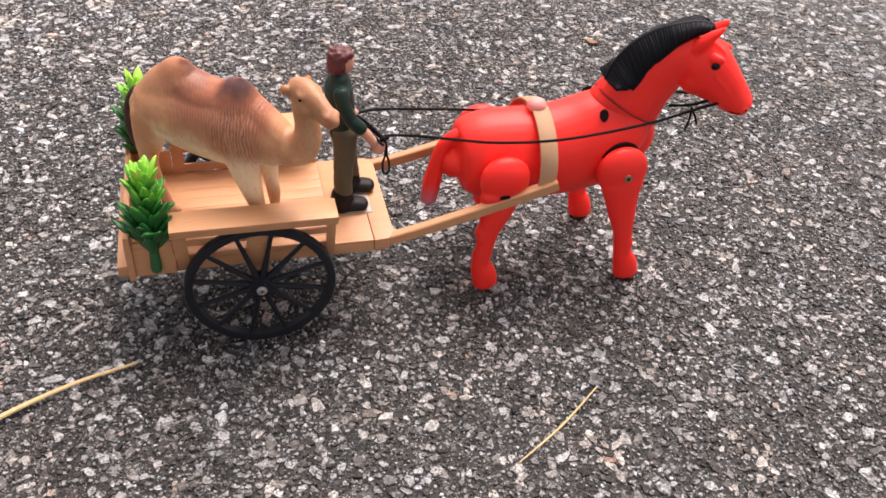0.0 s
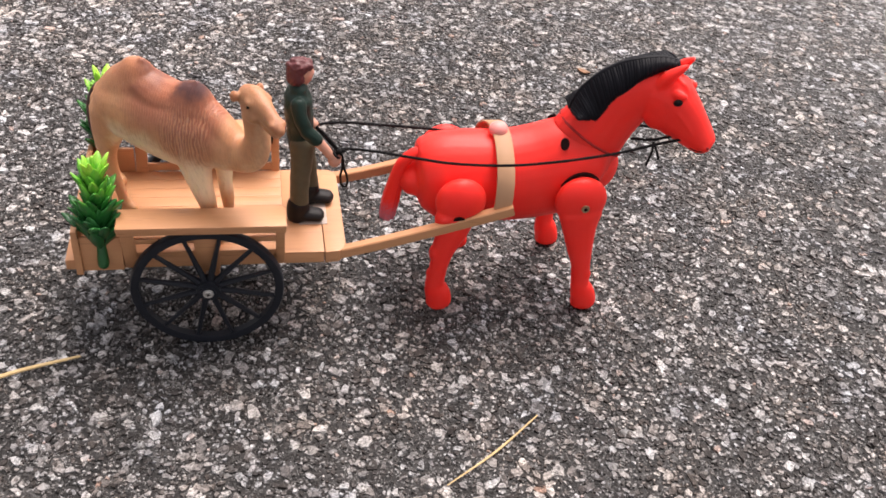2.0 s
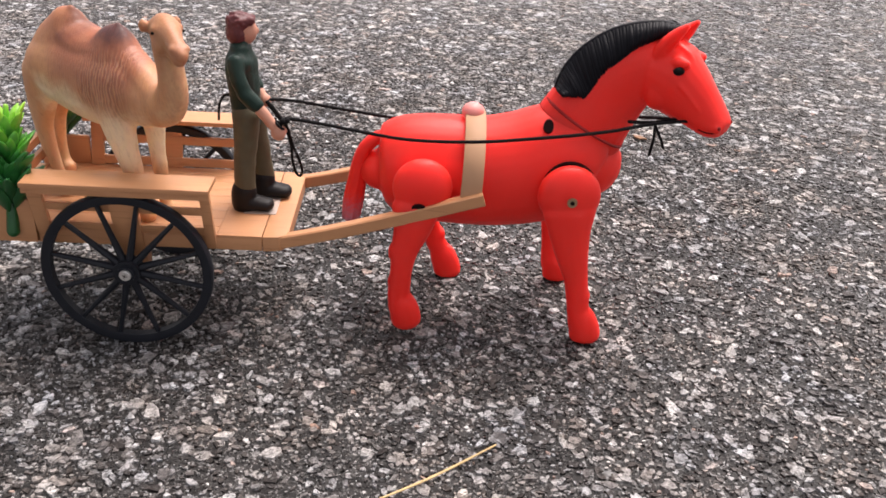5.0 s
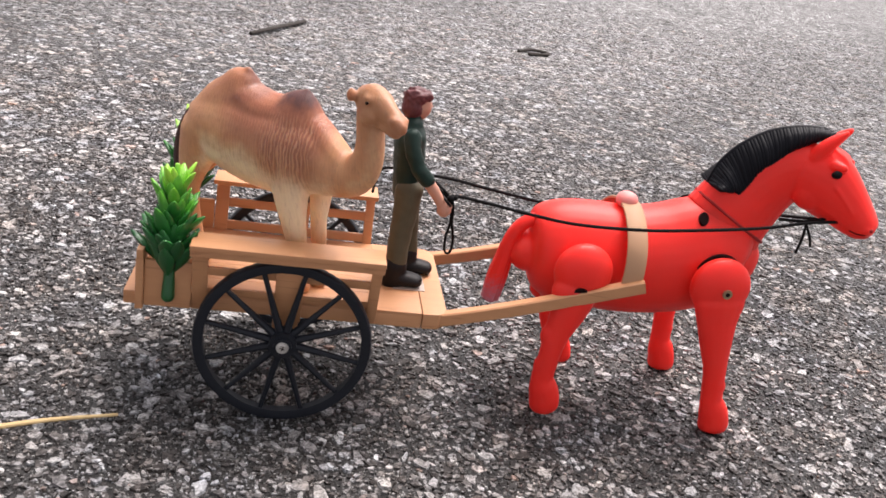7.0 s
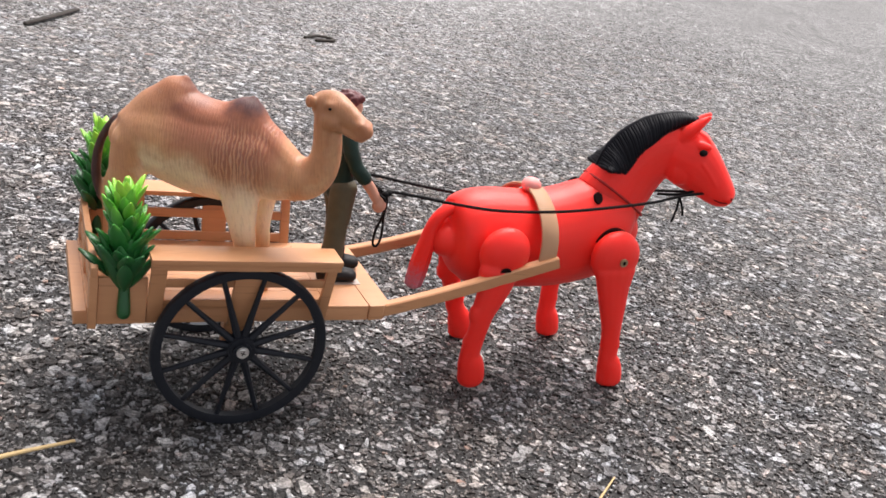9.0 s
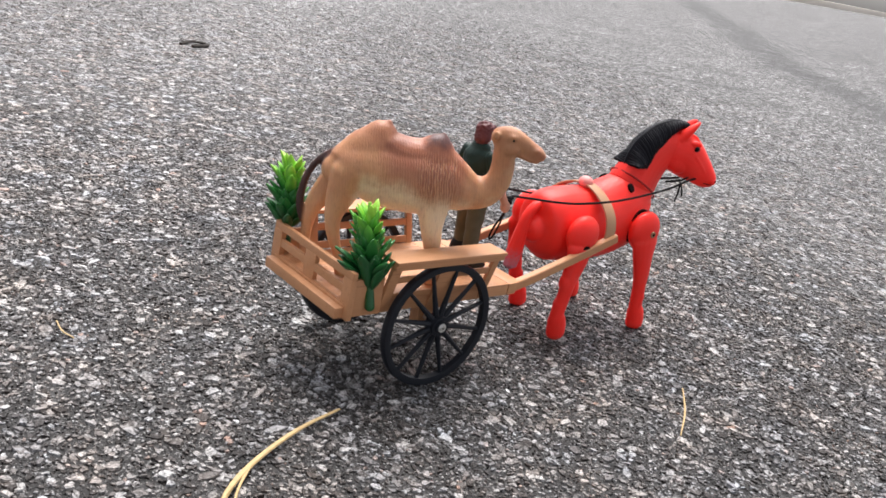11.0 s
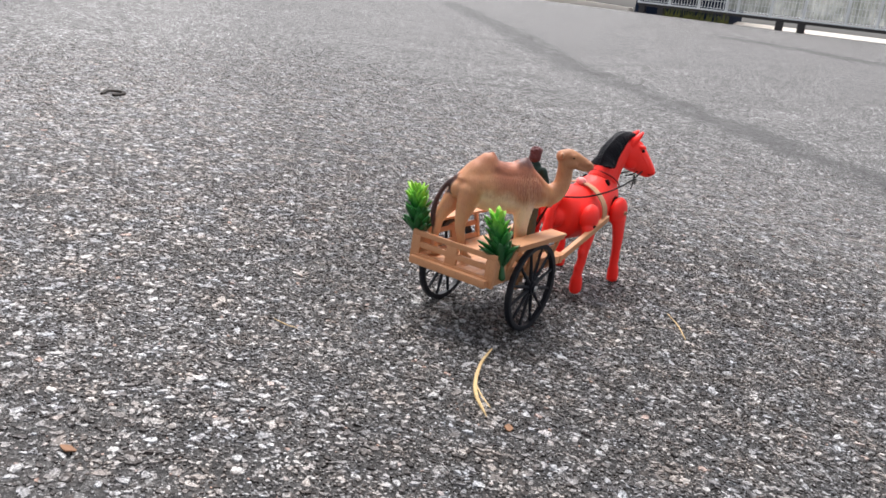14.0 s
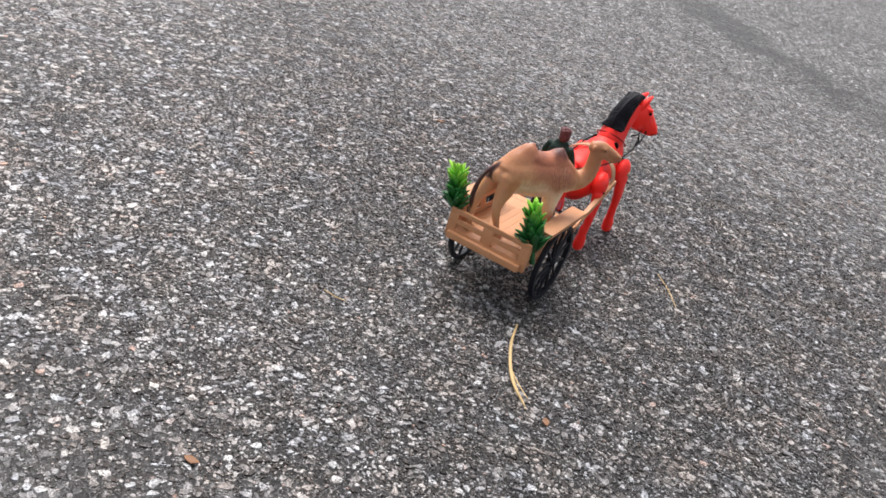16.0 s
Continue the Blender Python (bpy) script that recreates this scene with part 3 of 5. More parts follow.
def build_wheel(cart, y, out):
    wheel = part("wheel", wheel_rim(), WHEEL, cart, "black spoked plastic wheel")
    wheel.matrix_basis = pose(0, y, 0.0545)
    hub = bmesh.new()
    disc(hub, (0, 0, 0), (0, out, 0), 0.0090, 0.010, 24)
    disc(hub, (0, out * 0.005, 0), (0, out, 0), 0.0060, 0.004, 20)
    part("hub", hub, WHEEL, wheel)
    spoke = None
    for k in range(12):
        if spoke is None:
            bm = bmesh.new()
            tube(bm, [(0.006, 0, 0, 0.0028, 0.0030), (0.018, 0, 0, 0.0023, 0.0024), (0.034, 0, 0, 0.0018, 0.0020), (0.0492, 0, 0, 0.0016, 0.0019)], 3, 8, (0, 1, 0))
            spoke = part("spoke", bm, WHEEL, wheel)
        else:
            other = new("spoke", spoke.data)
            other.parent = wheel
        ob = spoke if k == 0 else other
        ob.matrix_basis = pose(0, 0, 0, 0, 30 * k + 12, 0)
    screw = bmesh.new()
    disc(screw, (0, out * 0.0072, 0), (0, out, 0), 0.0040, 0.0010, 22)
    disc(screw, (0, out * 0.0078, 0), (0, out, 0), 0.0028, 0.0014, 18)
    part("screw", screw, STEEL, wheel, "small steel axle screw")
    slot = bmesh.new()
    for a in (0, 90):
        block(slot, (-0.0016, -0.0003, -0.0003), (0.0016, 0.0003, 0.0003), 0, pose(0, out * 0.0083, 0, 0, a + 20, 0))
    part("slot", slot, RECESS_SHADE, wheel)
    return wheel


def wheel_rim():
    bm = bmesh.new()
    n = 64
    section = [(0.0484, -0.0029), (0.0484, 0.0029), (0.0516, 0.0037), (0.0540, 0.0035), (0.0548, 0.0021), (0.0548, -0.0021), (0.0540, -0.0035), (0.0516, -0.0037)]
    rings = [[bm.verts.new((r * math.cos(a), w, r * math.sin(a))) for r, w in section] for a in (2 * math.pi * k / n for k in range(n))]
    for i in range(n):
        a, b = rings[i], rings[(i + 1) % n]
        for j in range(len(section)):
            bm.faces.new((a[j], a[(j + 1) % len(section)], b[(j + 1) % len(section)], b[j]))
    return bm


def leaning(y0, y1, z0=0.078, z1=0.112):
    """A slope that carries an upright plate from y0 at its foot to y1 at its head."""
    return Matrix(((1, 0, 0, 0), (0, 1, (y1 - y0) / (z1 - z0), y0 - (y1 - y0) / (z1 - z0) * z0), (0, 0, 1, 0), (0, 0, 0, 1)))


def side_rail(cart, side):
    rail_top = bmesh.new()
    y_in, y_out = 0.0465, 0.0690
    block(rail_top, (-0.0582, min(side * y_in, side * y_out), 0.1132), (0.0566, max(side * y_in, side * y_out), 0.1165), 0.0007)
    block(rail_top, (-0.0580, min(side * 0.0640, side * 0.0672), 0.1088), (0.0564, max(side * 0.0640, side * 0.0672), 0.1132), 0.0004)
    rail = part("side_rail", rail_top, TAN, cart)
    lean = leaning(side * 0.0530, side * 0.0620)
    for name, x0, x1, z0, z1, y0, y1 in (
            ("post", -0.0570, -0.0480, 0.0680, 0.1128, -0.0016, 0.0022),
            ("post", 0.0492, 0.0556, 0.0680, 0.1128, -0.0016, 0.0022),
            ("panel", -0.0078, 0.0092, 0.0640, 0.1128, -0.0004, 0.0030),
            ("slat", -0.0500, 0.0500, 0.0940, 0.1000, -0.0010, 0.0012),
            ("slat", -0.0500, 0.0500, 0.0785, 0.0845, -0.0010, 0.0012)):
        bm = bmesh.new()
        a, b = sorted((side * y0, side * y1))
        block(bm, (x0, a, z0), (x1, b, z1), 0.0005)
        bmesh.ops.transform(bm, matrix=lean, verts=bm.verts)
        part(name, bm, TAN, rail)
    return rail


def build_cart():
    cart = thing("toy_cart", "tan plastic two-wheeled toy cart with slatted rails and black wheels", "toy cart")
    # the bed: planks with scored joints on a thin carrier
    bm = bmesh.new()
    block(bm, (-0.0975, -0.0525, DECK_LOW), (0.0850, 0.0525, DECK_TOP - 0.0018), 0.0006)
    bed = part("bed", bm, TAN, cart)
    rows = 9
    step = 0.105 / rows
    bm = bmesh.new()
    block(bm, (-0.0905, 0.00013, -0.0020), (0.0560, step - 0.00013, 0.0), 0.00016)
    first = part("plank", bm, TAN, bed)
    first.matrix_basis = pose(0, -0.0525, DECK_TOP)
    for k in range(1, rows):
        ob = new("plank", first.data)
        ob.parent = bed
        ob.matrix_basis = pose(0, -0.0525 + k * step, DECK_TOP)
    bm = bmesh.new()
    block(bm, (0.0562, -0.0525, DECK_TOP - 0.0020), (0.0850, 0.0525, DECK_TOP), 0.00016)
    part("foot_board", bm, TAN, bed)
    # the front crosspiece and the two shafts
    bm = bmesh.new()
    prism(bm, [(0.0856, -0.0530), (0.0960, -0.0520), (0.1016, -0.0460), (0.1016, 0.0460), (0.0960, 0.0520), (0.0856, 0.0530)], DECK_LOW, DECK_TOP, 0.0006)
    part("front_board", bm, TAN, cart)
    for side in (-1, 1):
        bm = bmesh.new()
        path = spline([(0.092, side * 0.0478, 0.0728), (0.104, side * 0.0470, 0.0742), (0.135, side * 0.0463, 0.0818), (0.180, side * 0.0460, 0.0948), (0.2275, side * 0.0458, 0.1095)], 5)
        rings = []
        for i, p in enumerate(path):
            t = Vector(path[min(i + 1, len(path) - 1)] - path[max(i - 1, 0)]).normalized()
            a = Vector((0, 1, 0))
            b = a.cross(t).normalized()
            hw, hh, c = 0.0036, 0.0044, 0.0009
            rings.append([Vector(p) + a * u + b * v for u, v in ((-hw + c, -hh), (hw - c, -hh), (hw, -hh + c), (hw, hh - c), (hw - c, hh), (-hw + c, hh), (-hw, hh - c), (-hw, -hh + c))])
        ring_loft(bm, rings)
        part("shaft", bm, TAN, cart)
    # the strap over the horse's back
    bm = bmesh.new()
    arch = []
    for k in range(25):
        a = math.pi * k / 24
        w = 0.0445 - 0.0085 * math.sin(a) ** 2
        arch.append((0.2190 + 0.0022 * math.sin(a), -w * math.cos(a) * (1 - 0.02 * math.sin(a)), 0.1075 + 0.0425 * math.sin(a) ** 0.75))
    rings = []
    for i, p in enumerate(arch):
        t = (Vector(arch[min(i + 1, 24)]) - Vector(arch[max(i - 1, 0)])).normalized()
        out = t.cross(Vector((1, 0, 0))).normalized()
        if out.dot(Vector((0, p[1], p[2] - 0.105))) < 0:
            out = -out
        rings.append([Vector(p) + Vector((u, 0, 0)) + out * v for u, v in ((-0.0068, 0), (0.0068, 0), (0.0068, 0.0014), (0.0060, 0.0019), (-0.0060, 0.0019), (-0.0068, 0.0014))])
    ring_loft(bm, rings)
    part("strap", bm, STRAP, cart, "pale tan strap over the horse")
    for side in (-1, 1):
        side_rail(cart, side)
    # the rear rail between its end posts
    frame_bm = bmesh.new()
    block(frame_bm, (-0.0895, -0.0580, 0.0995), (-0.0855, 0.0580, 0.1060), 0.0006)
    rear = part("rear_rail", frame_bm, TAN, cart)
    for name, y0, y1, z0, z1, d in (
            ("slat", -0.0500, 0.0500, 0.0862, 0.0930, 0.0), ("slat", -0.0560, 0.0560, 0.0690, 0.0792, 0.0),
            ("post", -0.0580, -0.0460, 0.0670, 0.0998, 0.0005), ("post", 0.0460, 0.0580, 0.0670, 0.0998, 0.0005), ("post", -0.0060, 0.0090, 0.0788, 0.0998, 0.0004)):
        bm = bmesh.new()
        block(bm, (-0.0893 - d, y0, z0), (-0.0857 + d, y1, z1), 0.0005)
        part(name, bm, TAN, rear)
    # corner plates that hold the sprigs, axle and its blocks
    for side in (-1, 1):
        bm = bmesh.new()
        a, b = sorted((side * 0.0530, side * 0.0560))
        block(bm, (-0.0850, a, 0.0690), (-0.0575, b, 0.0990), 0.0006)
        part("corner_plate", bm, TAN, cart)
        bm = bmesh.new()
        a, b = sorted((side * 0.036, side * 0.046))
        block(bm, (-0.008, a, 0.047), (0.008, b, DECK_LOW + 0.001), 0.0008)
        part("axle_block", bm, TAN, cart)
    bm = bmesh.new()
    tube(bm, [(0, -0.064, 0.0545, 0.0022, 0.0022), (0, 0, 0.0545, 0.0022, 0.0022), (0, 0.060, 0.0545, 0.0022, 0.0022)], 2, 10)
    part("axle", bm, STEEL, cart, "thin steel axle")
    build_wheel(cart, -0.0620, -1)
    build_wheel(cart, 0.0620, 1)


build_cart()


# ---------------------------------------------------------------- horse
HEAD_AT, HEAD_TURN = (0.335, -0.008), -40.0


def horse_leg(horse, rows, side, joint, r, label=""):
    """One jointed leg: a round thigh disc that tapers to a hoof."""
    bm = bmesh.new()
    y = side * 0.0375
    ball(bm, (joint[0] + (0.003 if joint[0] < 0.25 else 0.0), y, joint[1]), (r, 0.0112, r), 24)
    tube(bm, [(x, side * w, z, a, b) for x, w, z, a, b in rows], 4, 14, (1, 0, 0))
    # fetlock ring, and the hock on a hind leg
    x, w, z = rows[4][:3]
    ball(bm, (x, side * w, z + 0.004), (0.0084, 0.0065, 0.0078), 14)
    if joint[0] < 0.25:
        x, w, z = rows[2][:3]
        ball(bm, (x - 0.0042, side * w, z - 0.002), (0.0072, 0.0062, 0.0088), 14)
    for v in bm.verts:
        v.co.z = max(v.co.z, 0.0012)
    return part("leg", moulded(bm, 0.0012, 5), RED, horse, label, 60)


def build_horse():
    horse = thing("toy_horse", "glossy red plastic walking horse with a black mane", "toy horse", at=(0, 0, 0))
    body = bmesh.new()
    stations = ((0.1585, 0.107, 0.014, 0.015), (0.1625, 0.1075, 0.0275, 0.0245), (0.171, 0.1090, 0.0345, 0.0295), (0.186, 0.1100, 0.0370, 0.0315), (0.206, 0.1095, 0.038, 0.0325),
                (0.230, 0.109, 0.0385, 0.033), (0.255, 0.1125, 0.040, 0.0325), (0.276, 0.1185, 0.041, 0.031), (0.2900, 0.1210, 0.039, 0.029), (0.2985, 0.1190, 0.033, 0.026), (0.3040, 0.1165, 0.023, 0.0190))
    tube(body, [(x, 0, z, w, h) for x, z, h, w in stations], 4, 32)
    body_part = part("body", moulded(body, 0.0013, 8), RED, horse, "red barrel-shaped body", 60)

    neck = bmesh.new()
    pairs = (((0.263, 0.158), (0.3190, 0.126), 0.0215, 0.0), ((0.272, 0.172), (0.3245, 0.142), 0.0195, 0.0), ((0.282, 0.187), (0.3305, 0.156), 0.0170, -0.001), ((0.300, 0.201), (0.3360, 0.166), 0.0152, -0.003),
             ((0.320, 0.2085), (0.3440, 0.170), 0.0142, -0.006), ((0.336, 0.2095), (0.3490, 0.178), 0.0135, -0.008))
    rings = []
    for row in spline([(*a, *b, w, y) for a, b, w, y in pairs], 5):
        ax, az, bx, bz, w, y = row
        cx, cz, hx, hz = (ax + bx) / 2, (az + bz) / 2, (ax - bx) / 2, (az - bz) / 2
        rings.append([Vector((cx + hx * math.sin(k), y + w * math.cos(k), cz + hz * math.sin(k))) for k in (2 * math.pi * j / 24 for j in range(24))])
    ring_loft(neck, rings)
    # the head turns to its right on the neck
    turn = pose(HEAD_AT[0], HEAD_AT[1], 0, 0, 0, HEAD_TURN)
    head = bmesh.new()
    rings = []
    for row in spline([(-0.008, 0.2035, -0.010, 0.176, 0.0115), (-0.002, 0.2075, -0.005, 0.1700, 0.0142), (0.009, 0.2095, 0.005, 0.1645, 0.0162), (0.0205, 0.2075, 0.016, 0.1610, 0.0160), (0.0310, 0.1985, 0.0255, 0.1588, 0.0132),
                       (0.0400, 0.1880, 0.0340, 0.1562, 0.0105), (0.0475, 0.1785, 0.0420, 0.1548, 0.0098), (0.0525, 0.1712, 0.0492, 0.1568, 0.0085), (0.0540, 0.1675, 0.0525, 0.1605, 0.0050)], 4):
        ax, az, bx, bz, w = row
        cx, cz, hx, hz = (ax + bx) / 2, (az + bz) / 2, (ax - bx) / 2, (az - bz) / 2
        rings.append([Vector((cx + hx * math.sin(k), w * math.cos(k), cz + hz * math.sin(k))) for k in (2 * math.pi * j / 22 for j in range(22))])
    ring_loft(head, rings)
    for s in (-1, 1):
        tube(head, [(0.005, s * 0.0072, 0.2020, 0.0070, 0.0060), (0.0090, s * 0.0084, 0.2100, 0.0066, 0.0050), (0.0140, s * 0.0082, 0.2166, 0.0052, 0.0036), (0.0185, s * 0.0070, 0.2216, 0.0026, 0.0018)], 4, 10, (1, 0, 0))
        ball(head, (0.0205, s * 0.0118, 0.2002), (0.0066, 0.0034, 0.0034), 12)
        ball(head, (0.0490, s * 0.0072, 0.1640), (0.0040, 0.0032, 0.0036), 10)
        tube(head, [(0.0235, s * 0.0142, 0.187, 0.0012, 0.0012), (0.0310, s * 0.0118, 0.180, 0.0012, 0.0012), (0.0380, s * 0.0098, 0.1725, 0.0010, 0.0010)], 3, 8)
        ball(head, (0.0085, s * 0.0098, 0.1770), (0.0115, 0.0062, 0.0110), 14)
    for k in range(5):
        tube(head, [(0.0135, 0.004 - 0.002 * k, 0.2090, 0.0013, 0.0013), (0.0215, 0.005 - 0.0026 * k, 0.2055, 0.0015, 0.0015), (0.0275, 0.004 - 0.0020 * k, 0.1985, 0.0010, 0.0010)], 3, 6)
    bmesh.ops.transform(head, matrix=turn, verts=head.verts)
    both = bmesh.new()
    for b in (neck, head):
        me = bpy.data.meshes.new("melt")
        b.to_mesh(me)
        b.free()
        both.from_mesh(me)
        bpy.data.meshes.remove(me)
    head_part = part("head", moulded(both, 0.0009, 4), RED, horse, "red head turned to its right", 60)
    for s in (-1, 1):
        eye = bmesh.new()
        ball(eye, turn @ Vector((0.0215, s * 0.0149, 0.1958)), (0.0036, 0.0024, 0.0027), 14)
        part("eye", eye, EYE_INK, head_part, "glossy black eye")
    for s in (-1, 1):
        nostril = bmesh.new()
        ball(nostril, turn @ Vector((0.0518, s * 0.0088, 0.1652)), (0.0011, 0.0011, 0.0014), 10)
        part("nostril", nostril, SHADE_RED, head_part)
    mouth = bmesh.new()
    for s in (-1, 1):
        cord(mouth, [turn @ Vector((0.0395, s * 0.0104, 0.1615)), turn @ Vector((0.0450, s * 0.0101, 0.1608)), turn @ Vector((0.0505, s * 0.0080, 0.1615))], 0.0004, 3)
    part("mouth_line", mouth, RECESS_SHADE, head_part)

    # the mane: heavy locks that fall from the crest
    mane = bmesh.new()
    crest = spline([(0.2735, 0.0, 0.1710), (0.2765, 0.0, 0.1815), (0.2815, 0.0, 0.1905), (0.2885, -0.001, 0.1990), (0.2970, -0.002, 0.2062), (0.3065, -0.003, 0.2118), (0.3165, -0.005, 0.2155), (0.3265, -0.006, 0.2175), (0.3360, -0.007, 0.2180), (0.3450, -0.009, 0.2165)], 5)
    hem = spline([(0.2765, 0, 0.1715), (0.2840, 0, 0.1705), (0.2915, 0, 0.1695), (0.2955, 0, 0.1775), (0.3015, 0, 0.1880), (0.3090, 0, 0.1925), (0.3165, 0, 0.2010), (0.3245, 0, 0.2065), (0.3330, 0, 0.2110), (0.3410, 0, 0.2140)], 5)
    rnd = random.Random(5)
    for s in (-1, 1):
        for i in range(len(crest)):
            c, h = Vector(crest[i]), Vector(hem[i])
            f = i / (len(crest) - 1)
            width = (0.0200 - 0.0062 * f) * 0.86
            fall = (h - c) * (rnd.uniform(0.94, 1.04) + (0.07, 0.05, 0.01, -0.04, -0.06, -0.02)[(i + (1 if s < 0 else 4)) // 2 % 6])
            pts = [c + Vector((0, s * 0.0010, 0)), c + fall * 0.35 + Vector((0, s * width * 0.62 , 0.0006)), c + fall * 0.7 + Vector((0, s * width * 0.92, 0)), c + fall + Vector((0, s * width * 1.0, 0))]
            r = 0.0023 if i % 2 else 0.0017
            tube(mane, [(*p, r * k, 0.0016 * k) for p, k in zip(pts, (1.0, 1.15, 1.0, 0.35))], 3, 8, (0, 1, 0))
    tube(mane, [(*p, 0.0022, 0.0022) for p in crest[::3]], 3, 10)
    part("mane", mane, MANE, horse, "black moulded mane", 60)

    # seam between neck and body, tail, knob and holes
    # raised cord; the groove's shade is put into its dark red
    seam = bmesh.new()
    ring = []
    for k in range(41):
        a = 2 * math.pi * k / 40
        ring.append((0.2945 + 0.0300 * math.sin(a) * -0.88, 0.0240 * math.cos(a), 0.1490 + 0.0300 * math.sin(a) * 0.50))
    cord(seam, ring, 0.0010, 1, 6)
    part("neck_joint", seam, SHADE_RED, horse, "dark red cord painted as the shade of the neck groove")
    tail = bmesh.new()
    tube(tail, [(0.176, 0, 0.1300, 0.0056, 0.0046), (0.166, 0, 0.1315, 0.0056, 0.0046), (0.1560, 0, 0.1295, 0.0054, 0.0046), (0.1480, 0, 0.1215, 0.0056, 0.0048), (0.1440, 0, 0.1090, 0.0060, 0.0054), (0.1420, 0, 0.0950, 0.0068, 0.0062), (0.1400, 0, 0.0820, 0.0074, 0.0068), (0.1388, 0, 0.0715, 0.0062, 0.0058)], 4, 14, (1, 0, 0))
    for k in range(9):
        a = math.tau * k / 9
        u, v = math.cos(a), math.sin(a)
        cord(tail, [(0.1446 + u * 0.0048, v * 0.0054, 0.110), (0.1412 + u * 0.0066, v * 0.0070, 0.088), (0.1388 + u * 0.0060, v * 0.0062, 0.0690)], 0.0010, 4)
    part("tail", moulded(tail, 0.0010, 2), TAIL_RED, horse, "red tail with a chalky worn tip", 60)
    knob = bmesh.new()
    ball(knob, (0.2195, 0, 0.1518), (0.0076, 0.0074, 0.0060), 18)
    part("knob", knob, PINK, horse, "scuffed pink knob on the back")
    # the holes are flat dark discs with their shade in the colour
    for name, c, axis, r, q in (("hole", (0.2680, -0.0190, 0.1505), (-0.1, -0.75, 0.66), 0.0034, 1.45), ("hole", (0.2680, 0.0190, 0.1505), (-0.1, 0.75, 0.66), 0.0034, 1.45), ("hole", (0.1640, -0.010, 0.1210), (-1, -0.35, 0.25), 0.0032, 1.2)):
        bm = bmesh.new()
        disc(bm, c, axis, r, 0.0030, 20, q)
        part(name, bm, RECESS_SHADE, body_part, "dark disc painted as the shade in an oval hole")
    for s in (-1, 1):
        bm = bmesh.new()
        disc(bm, (0.2834, s * 0.0284, 0.1124), (0, s, 0), 0.0192, 0.0060, 32)
        part("joint_recess", bm, RECESS_SHADE, body_part, "dark disc painted as the shade in the leg joint gap")
    legs = []
    front, hind = (0.2838, 0.1105), (0.1848, 0.1115)
    legs.append(horse_leg(horse, [(0.2848, 0.0415, 0.1000, 0.0080, 0.0180), (0.2868, 0.0425, 0.0850, 0.0073, 0.0140), (0.2905, 0.0435, 0.0680, 0.0067, 0.0110), (0.2950, 0.0428, 0.0510, 0.0059, 0.0084), (0.2985, 0.0422, 0.0335, 0.0062, 0.0080), (0.2998, 0.0420, 0.0260, 0.0062, 0.0080), (0.3025, 0.0418, 0.0200, 0.0078, 0.0098), (0.3055, 0.0416, 0.0125, 0.0081, 0.0108), (0.3070, 0.0415, 0.0055, 0.0082, 0.0112)], -1, front, 0.0210))
    legs.append(horse_leg(horse, [(0.1842, 0.0415, 0.0980, 0.0080, 0.0165), (0.1825, 0.0425, 0.0850, 0.0073, 0.0130), (0.1780, 0.0430, 0.0680, 0.0067, 0.0094), (0.1762, 0.0435, 0.0530, 0.0059, 0.0076), (0.1752, 0.0422, 0.0390, 0.0062, 0.0078), (0.1752, 0.0418, 0.0320, 0.0062, 0.0080), (0.1770, 0.0414, 0.0262, 0.0078, 0.0098), (0.1795, 0.0410, 0.0190, 0.0081, 0.0106), (0.1808, 0.0408, 0.0122, 0.0082, 0.0108)], -1, hind, 0.0198))
    legs.append(horse_leg(horse, [(0.2845, 0.0415, 0.1000, 0.0080, 0.0175), (0.2850, 0.0425, 0.0850, 0.0073, 0.0139), (0.2865, 0.0430, 0.0680, 0.0067, 0.0108), (0.2890, 0.0440, 0.0500, 0.0059, 0.0084), (0.2910, 0.0445, 0.0320, 0.0062, 0.0080), (0.2915, 0.0445, 0.0250, 0.0062, 0.0082), (0.2935, 0.0445, 0.0190, 0.0078, 0.0100), (0.2960, 0.0445, 0.0115, 0.0080, 0.0106), (0.2975, 0.0445, 0.0045, 0.0080, 0.0108)], 1, front, 0.0210))
    legs.append(horse_leg(horse, [(0.1852, 0.0415, 0.0980, 0.0080, 0.0165), (0.1872, 0.0420, 0.0840, 0.0073, 0.0130), (0.1890, 0.0425, 0.0640, 0.0067, 0.0094), (0.1945, 0.0430, 0.0480, 0.0059, 0.0077), (0.2000, 0.0435, 0.0320, 0.0062, 0.0078), (0.2038, 0.0435, 0.0245, 0.0062, 0.0080), (0.2070, 0.0435, 0.0185, 0.0078, 0.0100), (0.2100, 0.0435, 0.0110, 0.0081, 0.0106), (0.2116, 0.0435, 0.0045, 0.0082, 0.0108)], 1, hind, 0.0198))
    for leg, (x, z), s in zip(legs, (front, hind, front, hind), (-1, -1, 1, 1)):
        bm = bmesh.new()
        if x > 0.25:
            disc(bm, (x + 0.0005, s * 0.0488, z), (0, s, 0), 0.0034, 0.0016, 18)
            part("screw", bm, BRASS, leg, "small brass joint screw")
            bm = bmesh.new()
            disc(bm, (x + 0.0005, s * 0.0495, z), (0, s, 0), 0.0016, 0.0008, 12)
            part("slot", bm, RECESS_SHADE, leg)
        else:
            disc(bm, (x + 0.001, s * 0.0468, z - 0.0105), (0, s, -0.35), 0.0050, 0.0032, 18, 0.75)
            part("hole", bm, RECESS_SHADE, leg, "dark disc painted as the shade in an oval hole")


build_horse()


